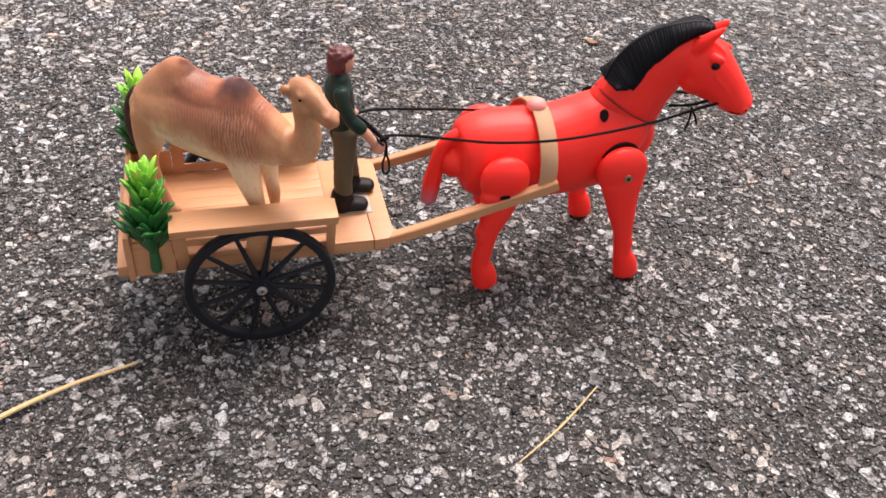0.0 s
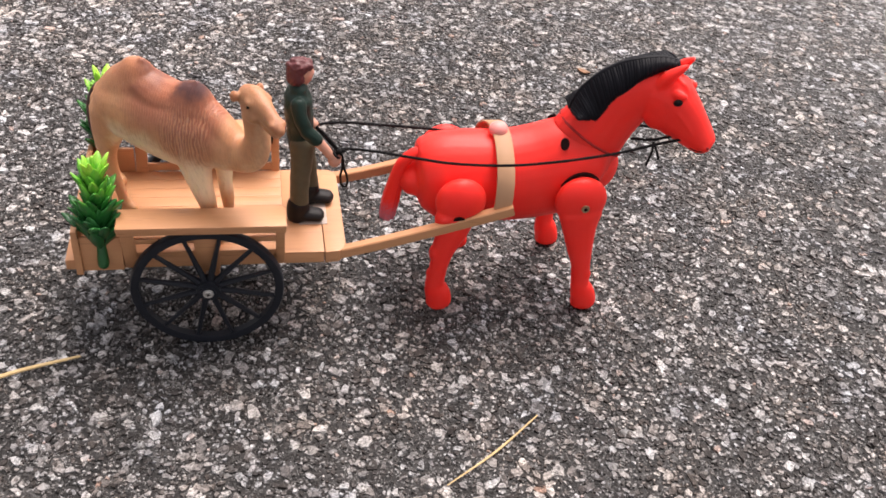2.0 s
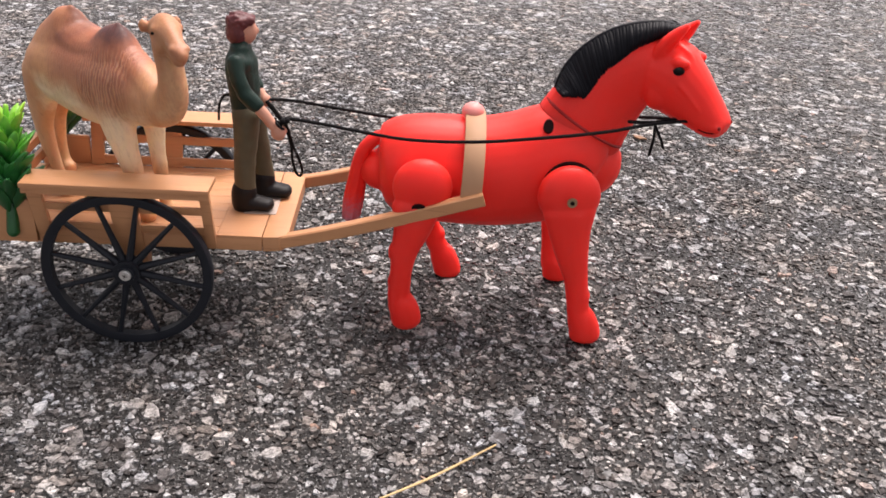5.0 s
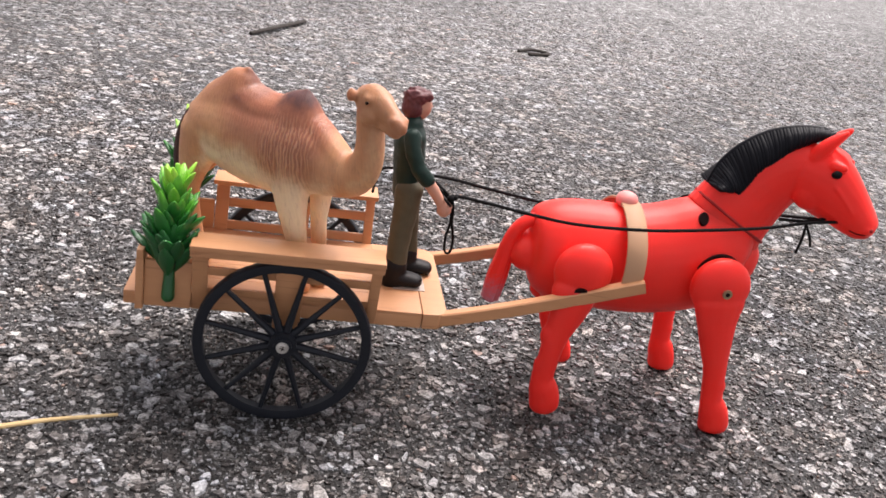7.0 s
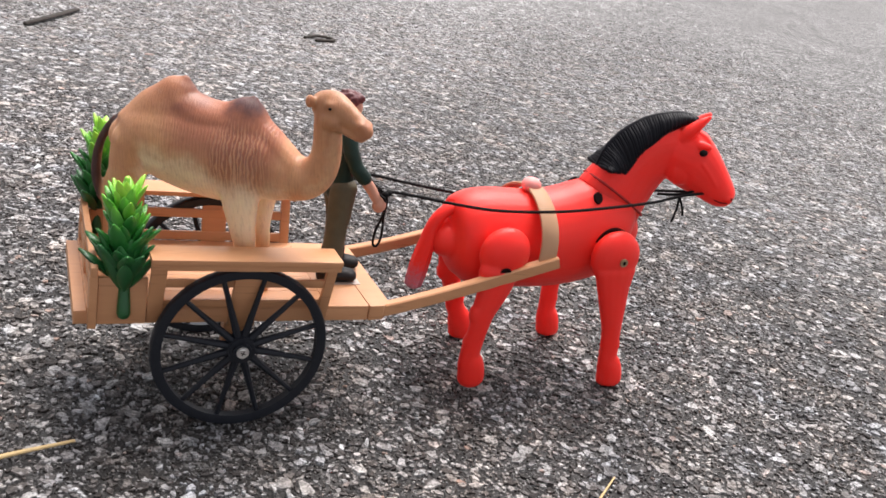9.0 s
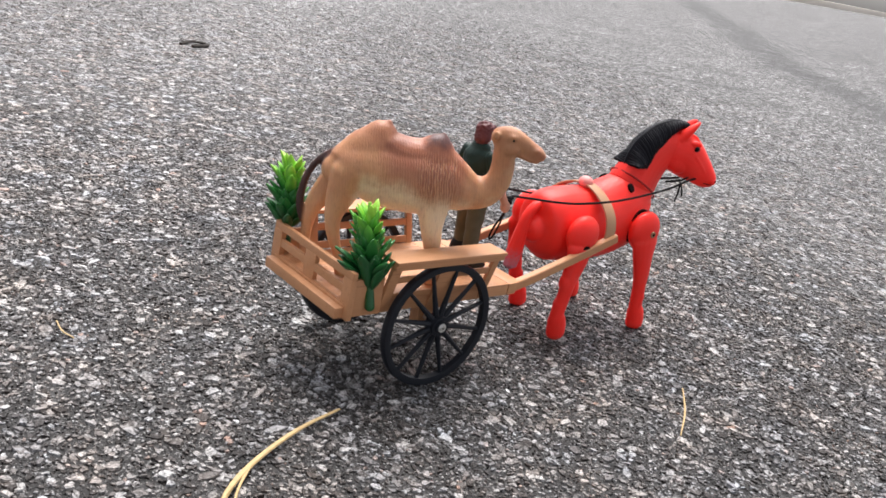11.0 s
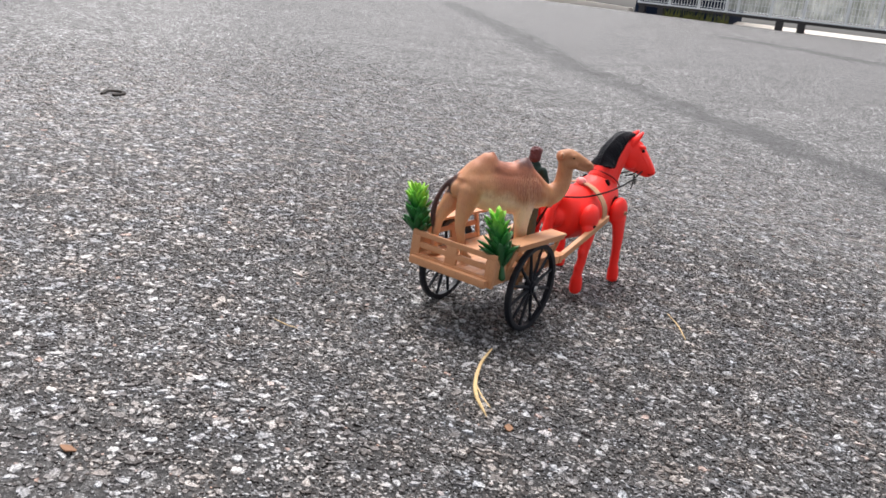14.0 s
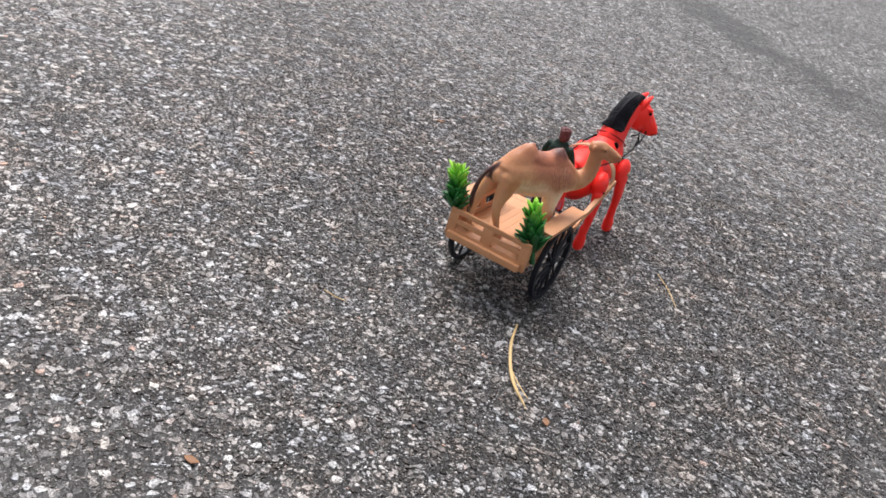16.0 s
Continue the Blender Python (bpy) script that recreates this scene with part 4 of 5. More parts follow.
# ---------------------------------------------------------------- camel
def build_camel():
    bm = bmesh.new()
    tube(bm, [(-0.056, 0, 0.1625, 0.0120, 0.0120), (-0.0515, 0, 0.1635, 0.0185, 0.0182), (-0.043, 0, 0.1655, 0.0226, 0.0220), (-0.031, 0, 0.1670, 0.0232, 0.0260), (-0.010, 0, 0.1650, 0.0230, 0.0280), (0.012, 0, 0.1645, 0.0228, 0.0280), (0.030, 0, 0.1650, 0.0205, 0.0245), (0.045, 0, 0.1620, 0.0155, 0.0175)], 4, 28)
    # the two humps
    tube(bm, [(-0.0290, 0, 0.1720, 0.0220, 0.0335), (-0.0272, 0, 0.1840, 0.0175, 0.0250), (-0.0248, 0, 0.1930, 0.0136, 0.0176), (-0.0230, 0, 0.1995, 0.0102, 0.0128), (-0.0214, 0, 0.2038, 0.0064, 0.0082), (-0.0206, 0, 0.2062, 0.0026, 0.0034)], 4, 22, (1, 0, 0))
    tube(bm, [(0.0170, 0, 0.1740, 0.0190, 0.0310), (0.0192, 0, 0.1850, 0.0155, 0.0232), (0.0212, 0, 0.1935, 0.0120, 0.0160), (0.0226, 0, 0.1990, 0.0086, 0.0108), (0.0236, 0, 0.2026, 0.0048, 0.0060), (0.0240, 0, 0.2044, 0.0020, 0.0026)], 4, 22, (1, 0, 0))
    tube(bm, [(-0.0575, 0, 0.1650, 0.0105, 0.0090), (-0.0510, 0, 0.1712, 0.0130, 0.0100), (-0.0435, 0, 0.1770, 0.0125, 0.0100), (-0.0340, 0, 0.1840, 0.0115, 0.0090)], 3, 14)
    tube(bm, [(-0.0180, 0, 0.1880, 0.0150, 0.0125), (-0.0020, 0, 0.1825, 0.0165, 0.0150), (0.0100, 0, 0.1840, 0.0150, 0.0140)], 3, 18)
    tube(bm, [(-0.0160, 0, 0.1920, 0.0085, 0.0080), (-0.0020, 0, 0.1895, 0.0090, 0.0085), (0.0120, 0, 0.1910, 0.0085, 0.0080)], 3, 14)
    tube(bm, [(0.0250, 0, 0.1890, 0.0100, 0.0095), (0.0370, 0, 0.1800, 0.0118, 0.0095), (0.0520, 0, 0.1680, 0.0118, 0.0095)], 3, 14)
    # neck, and the head turned to its right
    tube(bm, [(0.034, 0, 0.1660, 0.0150, 0.0175), (0.053, 0, 0.1620, 0.0124, 0.0152), (0.0660, -0.0020, 0.1655, 0.0105, 0.0128), (0.0730, -0.004, 0.1755, 0.0090, 0.0106), (0.0742, -0.005, 0.1880, 0.0080, 0.0098), (0.0730, -0.006, 0.2000, 0.0078, 0.0094), (0.0725, -0.006, 0.2090, 0.0080, 0.0090)], 4, 18)
    face = bmesh.new()
    tube(face, [(-0.0050, 0, 0.2115, 0.0076, 0.0084), (0.0020, 0, 0.2124, 0.0088, 0.0098), (0.0100, 0, 0.2112, 0.0076, 0.0084), (0.0180, 0, 0.2090, 0.0058, 0.0066), (0.0245, 0, 0.2066, 0.0054, 0.0058), (0.0285, 0, 0.2048, 0.0044, 0.0048)], 4, 16)
    for s in (-1, 1):
        ball(face, (-0.0070, s * 0.0102, 0.2135), (0.0030, 0.0034, 0.0046), 10)
        ball(face, (0.0060, s * 0.0078, 0.2145), (0.0040, 0.0024, 0.0026), 10)
        ball(face, (0.0266, s * 0.0044, 0.2084), (0.0034, 0.0024, 0.0024), 8)
        ball(face, (0.0060, s * 0.0066, 0.2050), (0.0075, 0.0030, 0.0056), 10)
    tube(face, [(0.0110, 0, 0.2024, 0.0050, 0.0032), (0.0190, 0, 0.2008, 0.0046, 0.0028), (0.0262, 0, 0.1996, 0.0036, 0.0022)], 3, 12)
    skew = pose(0.0725, -0.0060, 0, 0, 0, -24) @ Matrix.Diagonal((1.04, 0.95, 1.0, 1.0))
    bmesh.ops.transform(face, matrix=skew, verts=face.verts)
    me = bpy.data.meshes.new("melt")
    face.to_mesh(me)
    face.free()
    bm.from_mesh(me)
    bpy.data.meshes.remove(me)
    for s, rows in ((-1, [(0.0250, 0.160, 0.0110, 0.0150), (0.0258, 0.142, 0.0096, 0.0120), (0.0280, 0.126, 0.0076, 0.0090), (0.0308, 0.113, 0.0064, 0.0072), (0.0332, 0.097, 0.0046, 0.0048), (0.0345, 0.086, 0.0046, 0.0050), (0.0360, 0.0812, 0.0056, 0.0066)]),
                    (1, [(0.033, 0.160, 0.0095, 0.0130), (0.0335, 0.140, 0.0068, 0.0080), (0.0340, 0.122, 0.0052, 0.0056), (0.0355, 0.110, 0.0050, 0.0054), (0.0362, 0.095, 0.0038, 0.0038), (0.0372, 0.086, 0.0042, 0.0046), (0.0388, 0.0812, 0.0052, 0.0064)]),
                    (-1, [(-0.044, 0.162, 0.0112, 0.0165), (-0.0490, 0.144, 0.0090, 0.0122), (-0.0520, 0.126, 0.0062, 0.0074), (-0.0500, 0.112, 0.0052, 0.0058), (-0.0445, 0.097, 0.0042, 0.0044), (-0.0410, 0.086, 0.0046, 0.0052), (-0.0375, 0.0812, 0.0058, 0.0076)]),
                    (1, [(-0.046, 0.162, 0.0112, 0.0170), (-0.0565, 0.146, 0.0094, 0.0130), (-0.0685, 0.127, 0.0064, 0.0080), (-0.0715, 0.112, 0.0052, 0.0058), (-0.0715, 0.097, 0.0042, 0.0044), (-0.0702, 0.086, 0.0046, 0.0052), (-0.0672, 0.0812, 0.0058, 0.0076)])):
        lean = 0.009 if rows[0][0] > 0 and s < 0 else 0.0
        tube(bm, [(x, s * 0.0115 + lean * (0.160 - z) / 0.08, z, a, b) for x, z, a, b in rows], 4, 12, (1, 0, 0))
    tube(bm, [(-0.048, 0.001, 0.1740, 0.0040, 0.0040), (-0.0570, 0.002, 0.1765, 0.0030, 0.0032), (-0.0640, 0.003, 0.1725, 0.0026, 0.0028), (-0.0710, 0.004, 0.1650, 0.0026, 0.0030), (-0.0775, 0.005, 0.1520, 0.0027, 0.0032), (-0.0800, 0.006, 0.1390, 0.0030, 0.0036), (-0.0800, 0.007, 0.1260, 0.0030, 0.0036), (-0.0770, 0.008, 0.1130, 0.0022, 0.0026)], 4, 10, (1, 0, 0))
    skin = moulded(bm, 0.0009, 30)
    for f in skin.faces:
        f.material_index = 0
    start = len(skin.faces)
    for s in (-1, 1):
        ball(skin, skew @ Vector((0.0075, s * 0.0092, 0.2128)), (0.0011, 0.0010, 0.0009), 8)
    skin.faces.ensure_lookup_table()
    for f in skin.faces[start:]:
        f.material_index = 1
    camel = part("camel_figurine", skin, [CAMEL, EYE_INK], None, "", 60)
    camel.matrix_basis = pose(-0.02, -0.012, 0, 0, 0, -35)
    tagged(camel, "tan painted plastic two-humped camel standing on the cart bed", "camel figurine")


build_camel()


# ---------------------------------------------------------------- driver
def build_driver():
    """The standing doll that holds the reins, one plain painted mesh."""
    solids = []

    def add(slot, voxel, relax, make):
        b = bmesh.new()
        make(b)
        skin = moulded(b, voxel, relax)
        if slot in (1, 2, 4):
            deep, fine = (0.0006, 120.0) if slot < 4 else (0.0006, 420.0)
            skin.normal_update()
            for v in skin.verts:
                q = Vector((v.co.x * fine, v.co.y * fine, v.co.z * fine * 1.3))
                v.co += v.normal * deep * noise.noise(q)
        solids.append((slot, skin))

    def boots(b):
        for y, x0 in ((-0.0125, 0.0665), (0.0105, 0.0755)):
            tube(b, [(x0 + 0.001, y, 0.0925, 0.0080, 0.0086), (x0 + 0.0005, y, 0.088, 0.0078, 0.0086), (x0 + 0.0008, y, 0.0820, 0.0072, 0.0086)], 3, 14, (1, 0, 0))
            tube(b, [(x0 - 0.001, y, 0.0832, 0.0070, 0.0052), (x0 + 0.008, y - 0.0004, 0.0834, 0.0074, 0.0054), (x0 + 0.0165, y - 0.0008, 0.0826, 0.0072, 0.0046)], 3, 14)

    def trousers(b):
        for y, x0 in ((-0.0125, 0.0675), (0.0105, 0.0765)):
            tube(b, [(0.0705, y * 0.62, 0.146, 0.0092, 0.0096), (0.0708 + (x0 - 0.0705) * 0.4, y * 0.75, 0.128, 0.0080, 0.0082), (0.0708 + (x0 - 0.0705) * 0.8, y * 0.92, 0.110, 0.0068, 0.0072), (x0 + 0.001, y, 0.0945, 0.0068, 0.0072)], 4, 16, (1, 0, 0))
        ball(b, (0.0702, 0, 0.147), (0.0098, 0.0142, 0.0095))

    def jacket(b):
        tube(b, [(0.0700, 0, 0.1425, 0.0148, 0.0100), (0.0690, 0, 0.155, 0.0142, 0.0098), (0.0678, 0, 0.170, 0.0158, 0.0104), (0.0672, 0, 0.182, 0.0168, 0.0098), (0.0674, 0, 0.1895, 0.0110, 0.0068)], 4, 20, (1, 0, 0))
        tube(b, [(0.0668, -0.0150, 0.1845, 0.0052, 0.0056), (0.0682, -0.0188, 0.1760, 0.0050, 0.0054), (0.0725, -0.0205, 0.1660, 0.0048, 0.0050), (0.0790, -0.0205, 0.1585, 0.0052, 0.0052)], 4, 12, (1, 0, 0))
        tube(b, [(0.0668, 0.0150, 0.1845, 0.0052, 0.0056), (0.0672, 0.0188, 0.1760, 0.0050, 0.0054), (0.0690, 0.0195, 0.1660, 0.0048, 0.0050), (0.0735, 0.0165, 0.1585, 0.0050, 0.0050)], 4, 12, (1, 0, 0))
        tube(b, [(0.0672, 0, 0.189, 0.0062, 0.0058), (0.0672, 0, 0.1945, 0.0058, 0.0056)], 2, 14, (1, 0, 0))

    def flesh(b):
        tube(b, [(0.0775, -0.0205, 0.1600, 0.0040, 0.0040), (0.0840, -0.0205, 0.1525, 0.0038, 0.0038), (0.0900, -0.0205, 0.1440, 0.0034, 0.0034)], 3, 12, (1, 0, 0))
        ball(b, (0.0930, -0.0200, 0.1395), (0.0050, 0.0044, 0.0056), 14)
        ball(b, (0.0962, -0.0178, 0.1412), (0.0026, 0.0024, 0.0034), 10)
        tube(b, [(0.0722, 0.0170, 0.1590, 0.0038, 0.0038), (0.0758, 0.0145, 0.1548, 0.0036, 0.0036), (0.0785, 0.0125, 0.1518, 0.0034, 0.0034)], 3, 12, (1, 0, 0))
        ball(b, (0.0800, 0.0115, 0.1500), (0.0042, 0.0040, 0.0046), 14)
        tube(b, [(0.0680, 0, 0.192, 0.0042, 0.0042), (0.0685, 0, 0.1985, 0.0044, 0.0046)], 2, 14, (1, 0, 0))
        ball(b, (0.0712, 0, 0.2012), (0.0074, 0.0067, 0.0088), 20)
        ball(b, (0.0787, 0, 0.2008), (0.0014, 0.0012, 0.0019), 8)

    def hair(b):
        ball(b, (0.0672, 0, 0.2072), (0.0084, 0.0078, 0.0062), 20)
        ball(b, (0.0646, 0, 0.2040), (0.0058, 0.0074, 0.0064), 18)
        ball(b, (0.0652, 0, 0.2000), (0.0068, 0.0077, 0.0080), 18)
        for k in range(26):
            a, e = 2.399 * k, 0.15 + 1.25 * (k % 13) / 13
            q = Vector((math.cos(a) * math.cos(e) * 0.0078, math.sin(a) * math.cos(e) * 0.0072, math.sin(e) * 0.0060))
            ball(b, Vector((0.0668, 0, 0.2072)) + q, (0.0018, 0.0013, 0.0012), 6)
        for k in range(7):
            a = -0.9 + 0.3 * k
            ball(b, (0.0746 - 0.002 * abs(a), 0.0066 * a, 0.2090 - 0.0008 * abs(a)), (0.0036, 0.0018, 0.0030), 8)

    def stand(b):
        block(b, (0.0680, -0.0200, 0.0779), (0.0895, 0.0080, 0.0786), 0.0003)

    add(0, 0.0010, 3, boots)
    add(1, 0.0010, 3, trousers)
    add(2, 0.0010, 3, jacket)
    add(3, 0.0008, 2, flesh)
    add(4, 0.0008, 2, hair)
    plate = bmesh.new()
    stand(plate)
    solids.append((5, plate))
    whole = bmesh.new()
    for slot, b in solids:
        for f in b.faces:
            f.material_index = slot
        if slot in (3, 4):
            # the head looks a little to its left
            head = [v for v in b.verts if v.co.z > 0.1935]
            bmesh.ops.rotate(b, verts=head, cent=(0.0682, 0, 0), matrix=Matrix.Rotation(radians(24), 3, "Z"))
        me = bpy.data.meshes.new("melt")
        b.to_mesh(me)
        b.free()
        whole.from_mesh(me)
        bpy.data.meshes.remove(me)
    for v in whole.verts:
        v.co.z = 0.078 + (v.co.z - 0.078) * 0.972
    doll = part("driver_figurine", whole, [BOOT, TROUSERS, JACKET, SKIN, HAIR, STAND], None, "", 60)
    tagged(doll, "standing painted doll in green jacket and brown trousers, on the cart", "doll")


build_driver()


# ---------------------------------------------------------------- reins
def build_reins():
    reins = thing("reins", "thin black cord reins from the doll to the horse", "reins")
    runs = {
        "near_rein": [(0.0945, -0.0200, 0.1420), (0.098, -0.0190, 0.1470), (0.120, -0.0180, 0.1445), (0.150, -0.0225, 0.1415), (0.180, -0.0300, 0.1410), (0.220, -0.0395, 0.1455), (0.260, -0.0430, 0.1515), (0.300, -0.0415, 0.1570), (0.330, -0.0390, 0.1630), (0.3535, -0.0335, 0.1640)],
        "far_rein": [(0.0815, 0.0080, 0.1480), (0.084, 0.0110, 0.1490), (0.100, 0.0180, 0.1462), (0.125, 0.0245, 0.1405), (0.155, 0.0300, 0.1345), (0.2105, 0.0350, 0.1260), (0.245, 0.0355, 0.1275), (0.283, 0.0330, 0.1370), (0.320, 0.0200, 0.1460), (0.350, -0.0030, 0.1545), (0.3660, -0.0160, 0.1605)],
        "noseband": [(0.3190, -0.0230, 0.1580), (0.334, -0.0275, 0.1600), (0.347, -0.0285, 0.1635)],
    }
    for name, pts in runs.items():
        bm = bmesh.new()
        cord(bm, pts, 0.0011, 8, 8)
        part("strand", bm, CORD, reins)
    for pts in ([(0.0975, -0.0195, 0.1450), (0.0995, -0.0170, 0.1370), (0.1010, -0.0120, 0.1260), (0.1040, -0.0070, 0.1150), (0.1055, -0.0020, 0.1040), (0.1040, 0.0000, 0.0990), (0.1010, -0.0010, 0.1020), (0.0995, -0.0060, 0.1140), (0.1000, -0.0115, 0.1250), (0.0985, -0.0165, 0.1360), (0.0965, -0.0195, 0.1445)],
                [(0.0905, -0.0165, 0.146), (0.0935, -0.0245, 0.1445), (0.0965, -0.0205, 0.1405), (0.0930, -0.0160, 0.1425), (0.0905, -0.0170, 0.1455)],
                [(0.0965, -0.0195, 0.1455), (0.0930, -0.0150, 0.1480), (0.0870, -0.0040, 0.1500), (0.0820, 0.0080, 0.1485)],
                [(0.0960, -0.0200, 0.1445), (0.0915, -0.0130, 0.1465), (0.0860, -0.0020, 0.1475), (0.0815, 0.0090, 0.1470)],
                [(0.3340, -0.0300, 0.1590), (0.3345, -0.0305, 0.1500), (0.3335, -0.0300, 0.1385)],
                [(0.3345, -0.0300, 0.1585), (0.3385, -0.0315, 0.1510), (0.3415, -0.0310, 0.1445)],
                [(0.0590, 0.0060, 0.1530), (0.0530, 0.0080, 0.1510), (0.0495, 0.0090, 0.1440), (0.0485, 0.0090, 0.1340)]):
        bm = bmesh.new()
        cord(bm, pts, 0.0009, 6, 8)
        part("loose_end", bm, CORD, reins)
    bm = bmesh.new()
    ball(bm, (0.0965, -0.0200, 0.1455), (0.0028, 0.0024, 0.0022), 12)
    ball(bm, (0.0990, -0.0200, 0.1462), (0.0020, 0.0020, 0.0018), 10)
    part("knot", bm, CORD, reins)


build_reins()


# ---------------------------------------------------------------- sprigs
def build_sprig(foot, tip, seed, label):
    """A cone of fleshy plastic leaves on a short stem."""
    foot, tip = Vector(foot), Vector(tip)
    sprig = thing("plastic_sprig", label, "plant", "sprigs on the cart", foot)
    axis = tip - foot
    stem = bmesh.new()
    tube(stem, [(*(axis * f), r, r) for f, r in ((0.0, 0.0040), (0.10, 0.0036), (0.22, 0.0032), (0.6, 0.0026), (0.92, 0.0016))], 3, 10, (1, 0, 0))
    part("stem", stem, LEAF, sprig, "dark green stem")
    shape = bmesh.new()
    rows = [(0, 0, 0, 0.0008, 0.0006), (0, 0, 0.28, 0.18, 0.09), (0, 0, 0.55, 0.24, 0.11), (0, 0, 0.82, 0.17, 0.08), (0, 0, 1.0, 0.03, 0.03)]
    tube(shape, rows, 2, 8, (0, 1, 0), False)
    for v in shape.verts:
        v.co.y += 0.16 * v.co.z ** 2 - 0.05 * v.co.z
    bmesh.ops.recalc_face_normals(shape, faces=shape.faces)
    me = bpy.data.meshes.new("leaf")
    shape.to_mesh(me)
    shape.free()
    smooth_mesh(me, 60)
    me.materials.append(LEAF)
    rnd = random.Random(seed)
    z = axis.normalized().to_track_quat("Z", "Y").to_matrix().to_4x4()
    count = 76
    for k in range(count):
        f = (k + 0.5) / count
        along = 0.20 + 0.62 * f
        size = (0.0250 - 0.0085 * f) * rnd.uniform(0.82, 1.15)
        open_ = radians(34 - 20 * f ** 1.3 + rnd.uniform(-17, 15))
        a = k * 2.39996 + rnd.uniform(-0.45, 0.45)
        ob = new("leaf", me)
        ob.parent = sprig
        m = Matrix.Translation(axis * (along - 0.06)) @ z @ Matrix.Rotation(a, 4, "Z") @ Matrix.Translation((0, 0.0030, 0)) @ Matrix.Rotation(-open_, 4, "X")
        ob.matrix_basis = m @ Matrix.Diagonal((size * 0.86, size * 0.9, size * rnd.uniform(0.9, 1.2), 1))


build_sprig((-0.0705, -0.0590, 0.0780), (-0.0712, -0.0360, 0.1600), 3, "green plastic sprig, pale at the tip, on the cart's corner")
build_sprig((-0.0790, 0.0540, 0.0850), (-0.0742, 0.0735, 0.1605), 8, "green plastic sprig with a pale top behind the camel")


# ---------------------------------------------------------------- litter on the ground
def build_straw(rows, splits, label):
    straw = thing("straw", label, "straw", "straws on the asphalt", rows[0][:3])
    o = Vector(rows[0][:3])
    bm = bmesh.new()
    tube(bm, [(x - o.x, y - o.y, z - o.z, r, r * 0.7) for x, y, z, r in rows], 5, 8)
    part("stalk", bm, STRAW, straw)
    for pts in splits:
        bm = bmesh.new()
        tube(bm, [(x - o.x, y - o.y, z - o.z, r, r * 0.6) for x, y, z, r in pts], 4, 6)
        part("fibre", bm, STRAW, straw)


build_straw([(-0.0950, -0.0760, 0.0026, 0.0012), (-0.1380, -0.0895, 0.0034, 0.0018), (-0.1815, -0.1100, 0.0034, 0.0021), (-0.2130, -0.1310, 0.0032, 0.0021), (-0.2370, -0.1560, 0.0026, 0.0013)],
            [[(-0.1900, -0.1150, 0.0036, 0.0010), (-0.2100, -0.1350, 0.0040, 0.0009), (-0.2250, -0.1550, 0.0034, 0.0006)], [(-0.2000, -0.1220, 0.0036, 0.0009), (-0.2220, -0.1400, 0.0044, 0.0008), (-0.2430, -0.1620, 0.0028, 0.0005)]],
            "split dry yellow straw lying on the asphalt")
build_straw([(0.2370, -0.1585, 0.0022, 0.0006), (0.1980, -0.1890, 0.0028, 0.0009), (0.1590, -0.2130, 0.0022, 0.0005)], [], "thin dry straw lying on the asphalt")
build_straw([(-0.2360, 0.0900, 0.0020, 0.0006), (-0.2409, 0.1022, 0.0030, 0.0007), (-0.2390, 0.1220, 0.0024, 0.0005)], [], "short thin straw fibre on the asphalt")


def build_twig(pts, r, name, label):
    bm = bmesh.new()
    o = Vector(pts[0])
    tube(bm, [(*(Vector(p) - o), r * (1.0 if i else 0.7), r * 0.6) for i, p in enumerate(pts)], 4, 8)
    ob = part(name, bm, BARK)
    ob.matrix_basis = pose(*o)
    tagged(ob, label, "twig")


build_twig([(-0.120, 1.175, 0.004), (-0.075, 1.265, 0.006), (-0.028, 1.375, 0.005)], 0.0060, "stick", "short dark stick lying on the asphalt")
build_twig([(0.435, 1.385, 0.004), (0.470, 1.412, 0.006), (0.502, 1.402, 0.005), (0.492, 1.378, 0.005), (0.455, 1.366, 0.004)], 0.0055, "twig", "bent dark twig lying on the asphalt")


def build_leaf_scrap(x, y, turn, size, label):
    bm = bmesh.new()
    n = 10
    edge = [(math.cos(2 * math.pi * k / n) * (1 + 0.18 * math.sin(3.1 * k)), math.sin(2 * math.pi * k / n) * 0.6 * (1 + 0.15 * math.cos(2.3 * k))) for k in range(n)]
    prism(bm, [(a * size, b * size) for a, b in edge], 0.0010, 0.0022, 0)
    for v in bm.verts:
        v.co.z += 6.0 * (v.co.x ** 2) + 0.0008 * math.sin(v.co.y * 500)
    ob = part("leaf_scrap", bm, DEAD_LEAF)
    ob.matrix_basis = pose(x, y, 0.0006, 0, 0, turn)
    tagged(ob, label, "dead leaf", "leaf scraps")


build_leaf_scrap(-0.2447, -0.1879, 20, 0.0065, "small dry pinkish leaf scrap on the asphalt")
build_leaf_scrap(-0.5600, 0.0200, 100, 0.0075, "small dry yellowish leaf scrap on the asphalt")
build_leaf_scrap(0.4300, 0.3600, 140, 0.0085, "small dry brown leaf scrap on the asphalt")
build_leaf_scrap(1.6150, 2.0850, 150, 0.0300, "brown curled leaf lying on the asphalt")


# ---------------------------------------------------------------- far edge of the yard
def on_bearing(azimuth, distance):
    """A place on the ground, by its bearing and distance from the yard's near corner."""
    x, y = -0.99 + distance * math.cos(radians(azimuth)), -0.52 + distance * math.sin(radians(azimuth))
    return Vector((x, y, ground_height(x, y)))


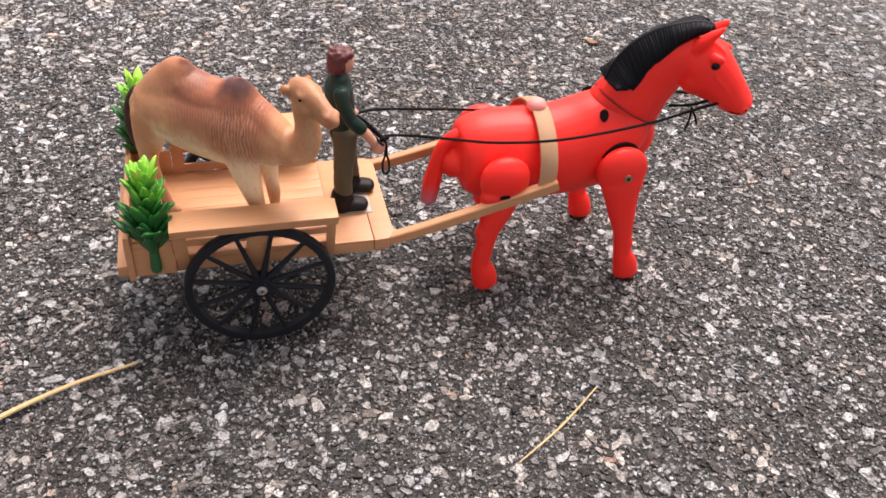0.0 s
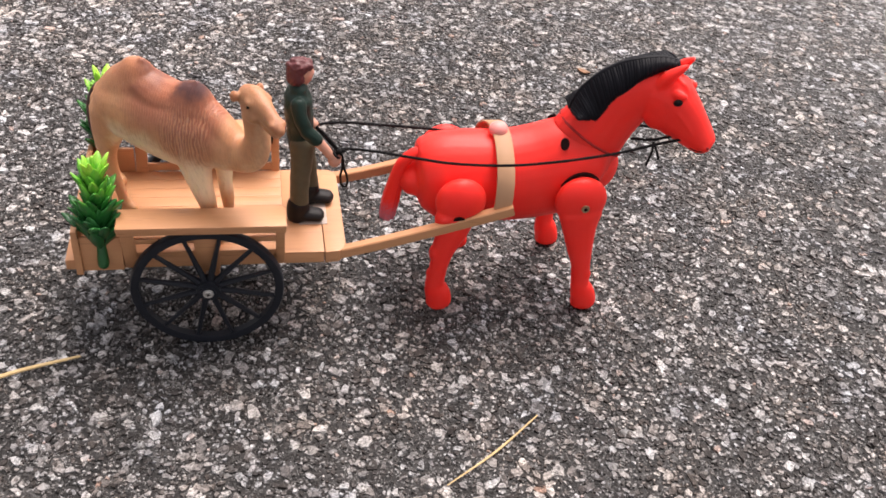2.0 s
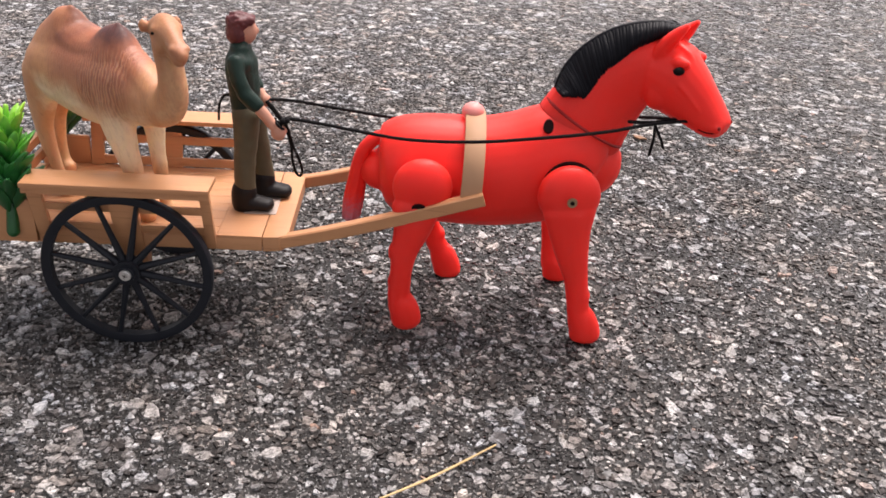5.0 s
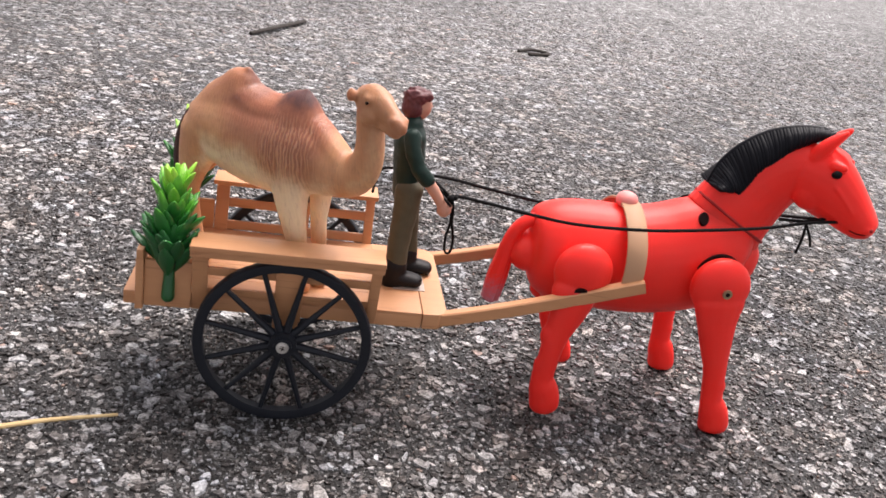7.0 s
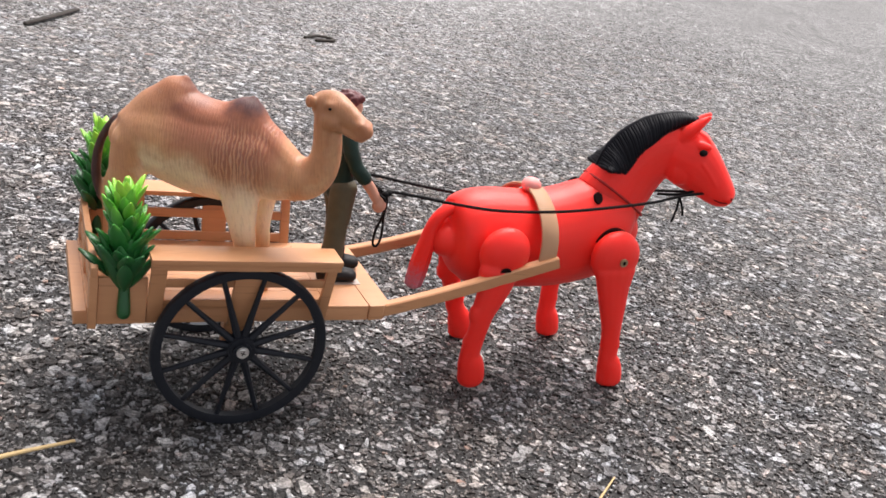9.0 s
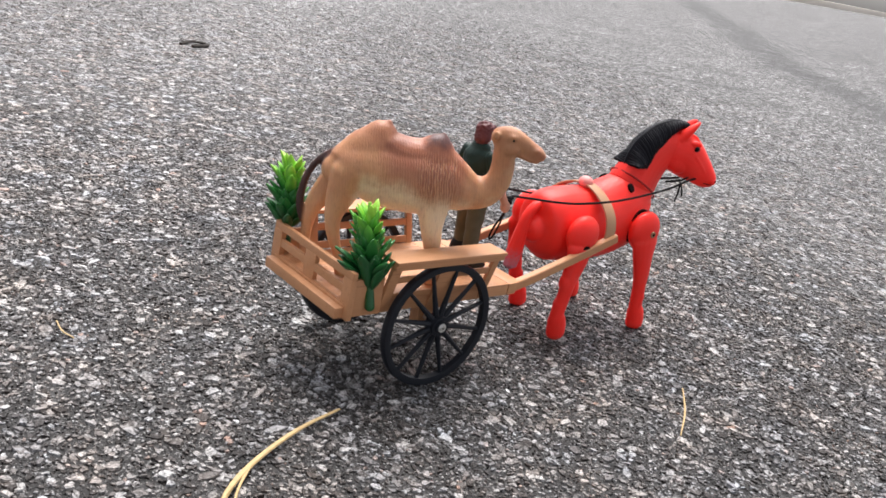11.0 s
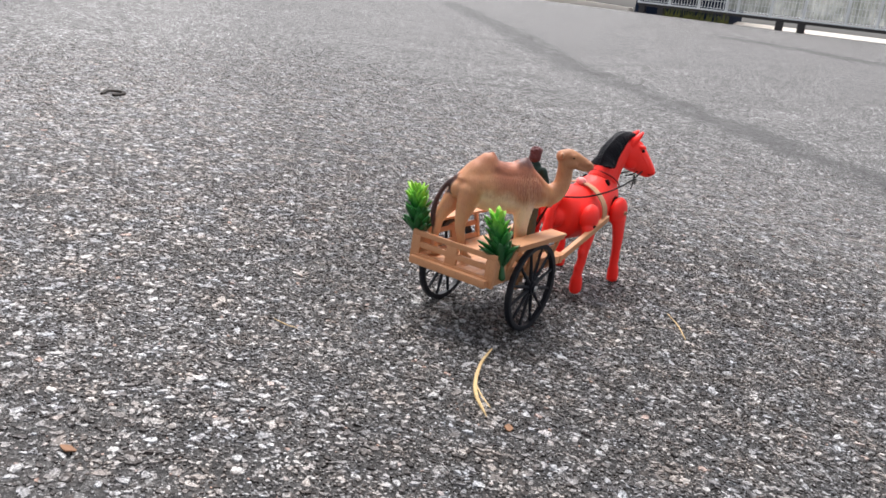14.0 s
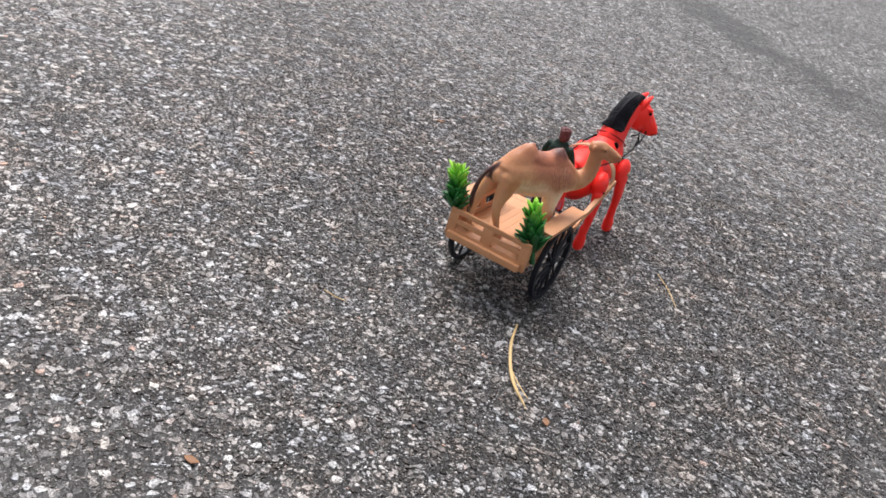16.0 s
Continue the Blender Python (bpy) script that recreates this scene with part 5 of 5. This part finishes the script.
def build_fence():
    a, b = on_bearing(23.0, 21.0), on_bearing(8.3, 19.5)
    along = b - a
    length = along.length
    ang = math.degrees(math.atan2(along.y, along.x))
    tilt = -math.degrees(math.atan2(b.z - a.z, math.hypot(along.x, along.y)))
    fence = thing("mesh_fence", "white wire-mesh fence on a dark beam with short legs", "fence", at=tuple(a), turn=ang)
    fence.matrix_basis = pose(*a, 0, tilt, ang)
    low, high = 0.215, 1.75
    bm = bmesh.new()
    block(bm, (0, -0.06, low - 0.055), (length, 0.06, low), 0.01)
    part("beam", bm, DARK_STEEL, fence, "dark rusty base beam")
    for u in (length * f for f in (0.02, 0.10, 0.36, 0.57, 0.65, 0.985)):
        bm = bmesh.new()
        block(bm, (u - 0.07, -0.05, -0.05), (u + 0.07, 0.05, low - 0.055), 0.01)
        part("leg", bm, DARK_STEEL, fence)
    posts = [length * f for f in (0.0, 0.13, 0.25, 0.36, 0.405, 0.53, 0.65, 0.80, 0.905, 1.0)]
    for u in posts:
        bm = bmesh.new()
        block(bm, (u - 0.026, -0.03, low), (u + 0.026, 0.03, high), 0.006)
        part("post", bm, WHITE_PAINT, fence)
    bm = bmesh.new()
    block(bm, (0, -0.035, low + 0.001), (length, -0.004, low + 0.035), 0.006)
    part("bottom_rail", bm, WHITE_PAINT, fence)
    for u, v in zip(posts, posts[1:]):
        wire = bmesh.new()
        count = max(2, int((v - u) / 0.062))
        for k in range(1, count):
            x = u + (v - u) * k / count
            block(wire, (x - 0.006, -0.003, low + 0.05), (x + 0.006, 0.003, high), 0)
        for k in range(11):
            block(wire, (u + 0.02, -0.006, low + 0.06 + k * 0.14), (v - 0.02, -0.003, low + 0.071 + k * 0.14), 0)
        part("mesh_panel", wire, WHITE_PAINT, fence, "white welded wire panel")
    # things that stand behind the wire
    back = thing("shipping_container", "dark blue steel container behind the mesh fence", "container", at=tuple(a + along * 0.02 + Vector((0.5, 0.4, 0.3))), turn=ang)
    bm = bmesh.new()
    block(bm, (0, 0, -0.36), (1.75, 2.2, 2.4), 0.02)
    shell = part("shell", bm, STEEL_BLUE, back)
    bm = bmesh.new()
    block(bm, (0.08, -0.03, 0.1), (0.16, 0.0, 2.3), 0.005)
    rib = part("rib", bm, STEEL_BLUE, shell)
    for k in range(1, 11):
        ob = new("rib", rib.data)
        ob.parent = shell
        ob.matrix_basis = pose(k * 0.15, 0, 0)
    # added translucent sheets stand in for the bright pale panels
    pale = thing("pale_panel_screen", "translucent white sheets added as the bright pale panels behind the mesh fence", "tarpaulin", at=tuple(a + along * 0.37 + Vector((0.2, 0.10, 0.30))), turn=ang)
    pale.matrix_basis = pose(*pale.location, 0, tilt, ang)
    for k in range(6):
        bm = bmesh.new()
        w = length * 0.64 / 6
        n = 24
        rows = [[bm.verts.new((k * w + w * 0.985 * i / n, 0.03 * math.sin(i * 1.3 + k) * (0.4 + 0.6 * z / 1.6), z)) for i in range(n + 1)] for z in (0.0, 0.5, 1.0, 1.6)]
        for u, v in zip(rows, rows[1:]):
            for i in range(n):
                bm.faces.new((u[i], u[i + 1], v[i + 1], v[i]))
        bmesh.ops.solidify(bm, geom=bm.faces[:], thickness=0.003)
        part("sheet", bm, BACKLIT_PANEL, pale)
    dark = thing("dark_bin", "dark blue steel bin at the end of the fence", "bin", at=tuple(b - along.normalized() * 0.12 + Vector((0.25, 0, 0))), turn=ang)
    bm = bmesh.new()
    block(bm, (0, -0.2, 0.26), (2.2, 1.6, 1.5), 0.03)
    part("shell", bm, STEEL_BLUE, dark)
    bm = bmesh.new()
    block(bm, (0.02, -0.16, -0.08), (2.1, 1.5, 0.262), 0.02)
    part("footing", bm, DARK_STEEL, dark, "dark grey footing")
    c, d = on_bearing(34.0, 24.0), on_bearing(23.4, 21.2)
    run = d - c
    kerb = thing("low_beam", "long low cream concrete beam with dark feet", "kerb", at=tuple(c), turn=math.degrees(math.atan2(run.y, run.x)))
    bm = bmesh.new()
    block(bm, (0, -0.1, 0.06), (run.length, 0.1, 0.26), 0.015)
    part("beam", bm, CREAM, kerb)
    for u in np.linspace(0.4, run.length - 0.3, 5):
        bm = bmesh.new()
        block(bm, (u - 0.12, -0.09, -0.05), (u + 0.12, 0.09, 0.062), 0.01)
        part("foot", bm, DARK_STEEL, kerb)
    strip = thing("white_kerb", "pale concrete slabs behind the mesh fence, with an added slope to catch the sun", "kerb", at=tuple(a + along * 0.40 + Vector((0.45, 0.35, 0.02))), turn=ang)
    strip.matrix_basis = pose(*strip.location, 0, tilt, ang)
    # the slope is added so that the slabs show as a bright strip
    for k in range(5):
        bm = bmesh.new()
        prism(bm, [(0.40, -0.12), (2.6, -0.12), (2.6, 0.11), (0.90, 0.07), (0.40, -0.06)], k * length * 0.15, (k + 1) * length * 0.15 - 0.012, 0.004, Matrix(((0, 0, 1, 0), (1, 0, 0, 0), (0, 1, 0, 0), (0, 0, 0, 1))))
        part("slab", bm, CREAM, strip)
    weeds = bmesh.new()
    rnd = random.Random(2)
    for k in range(160):
        u, h = rnd.uniform(0.7, 2.1), rnd.uniform(0.08, 0.30)
        p = Vector((u, rnd.uniform(-0.25, -0.08), 0))
        q = p + Vector((rnd.uniform(-0.1, 0.1), rnd.uniform(-0.08, 0.08), h))
        w = Vector((0.012, 0, 0))
        weeds.faces.new([weeds.verts.new(v) for v in (p - w, p + w, q)])
    ob = part("weeds", weeds, WEED)
    ob.matrix_basis = pose(*a, 0, 0, ang)
    tagged(ob, "yellow green weeds at the foot of the fence", "weeds", kind="stuff")


build_fence()
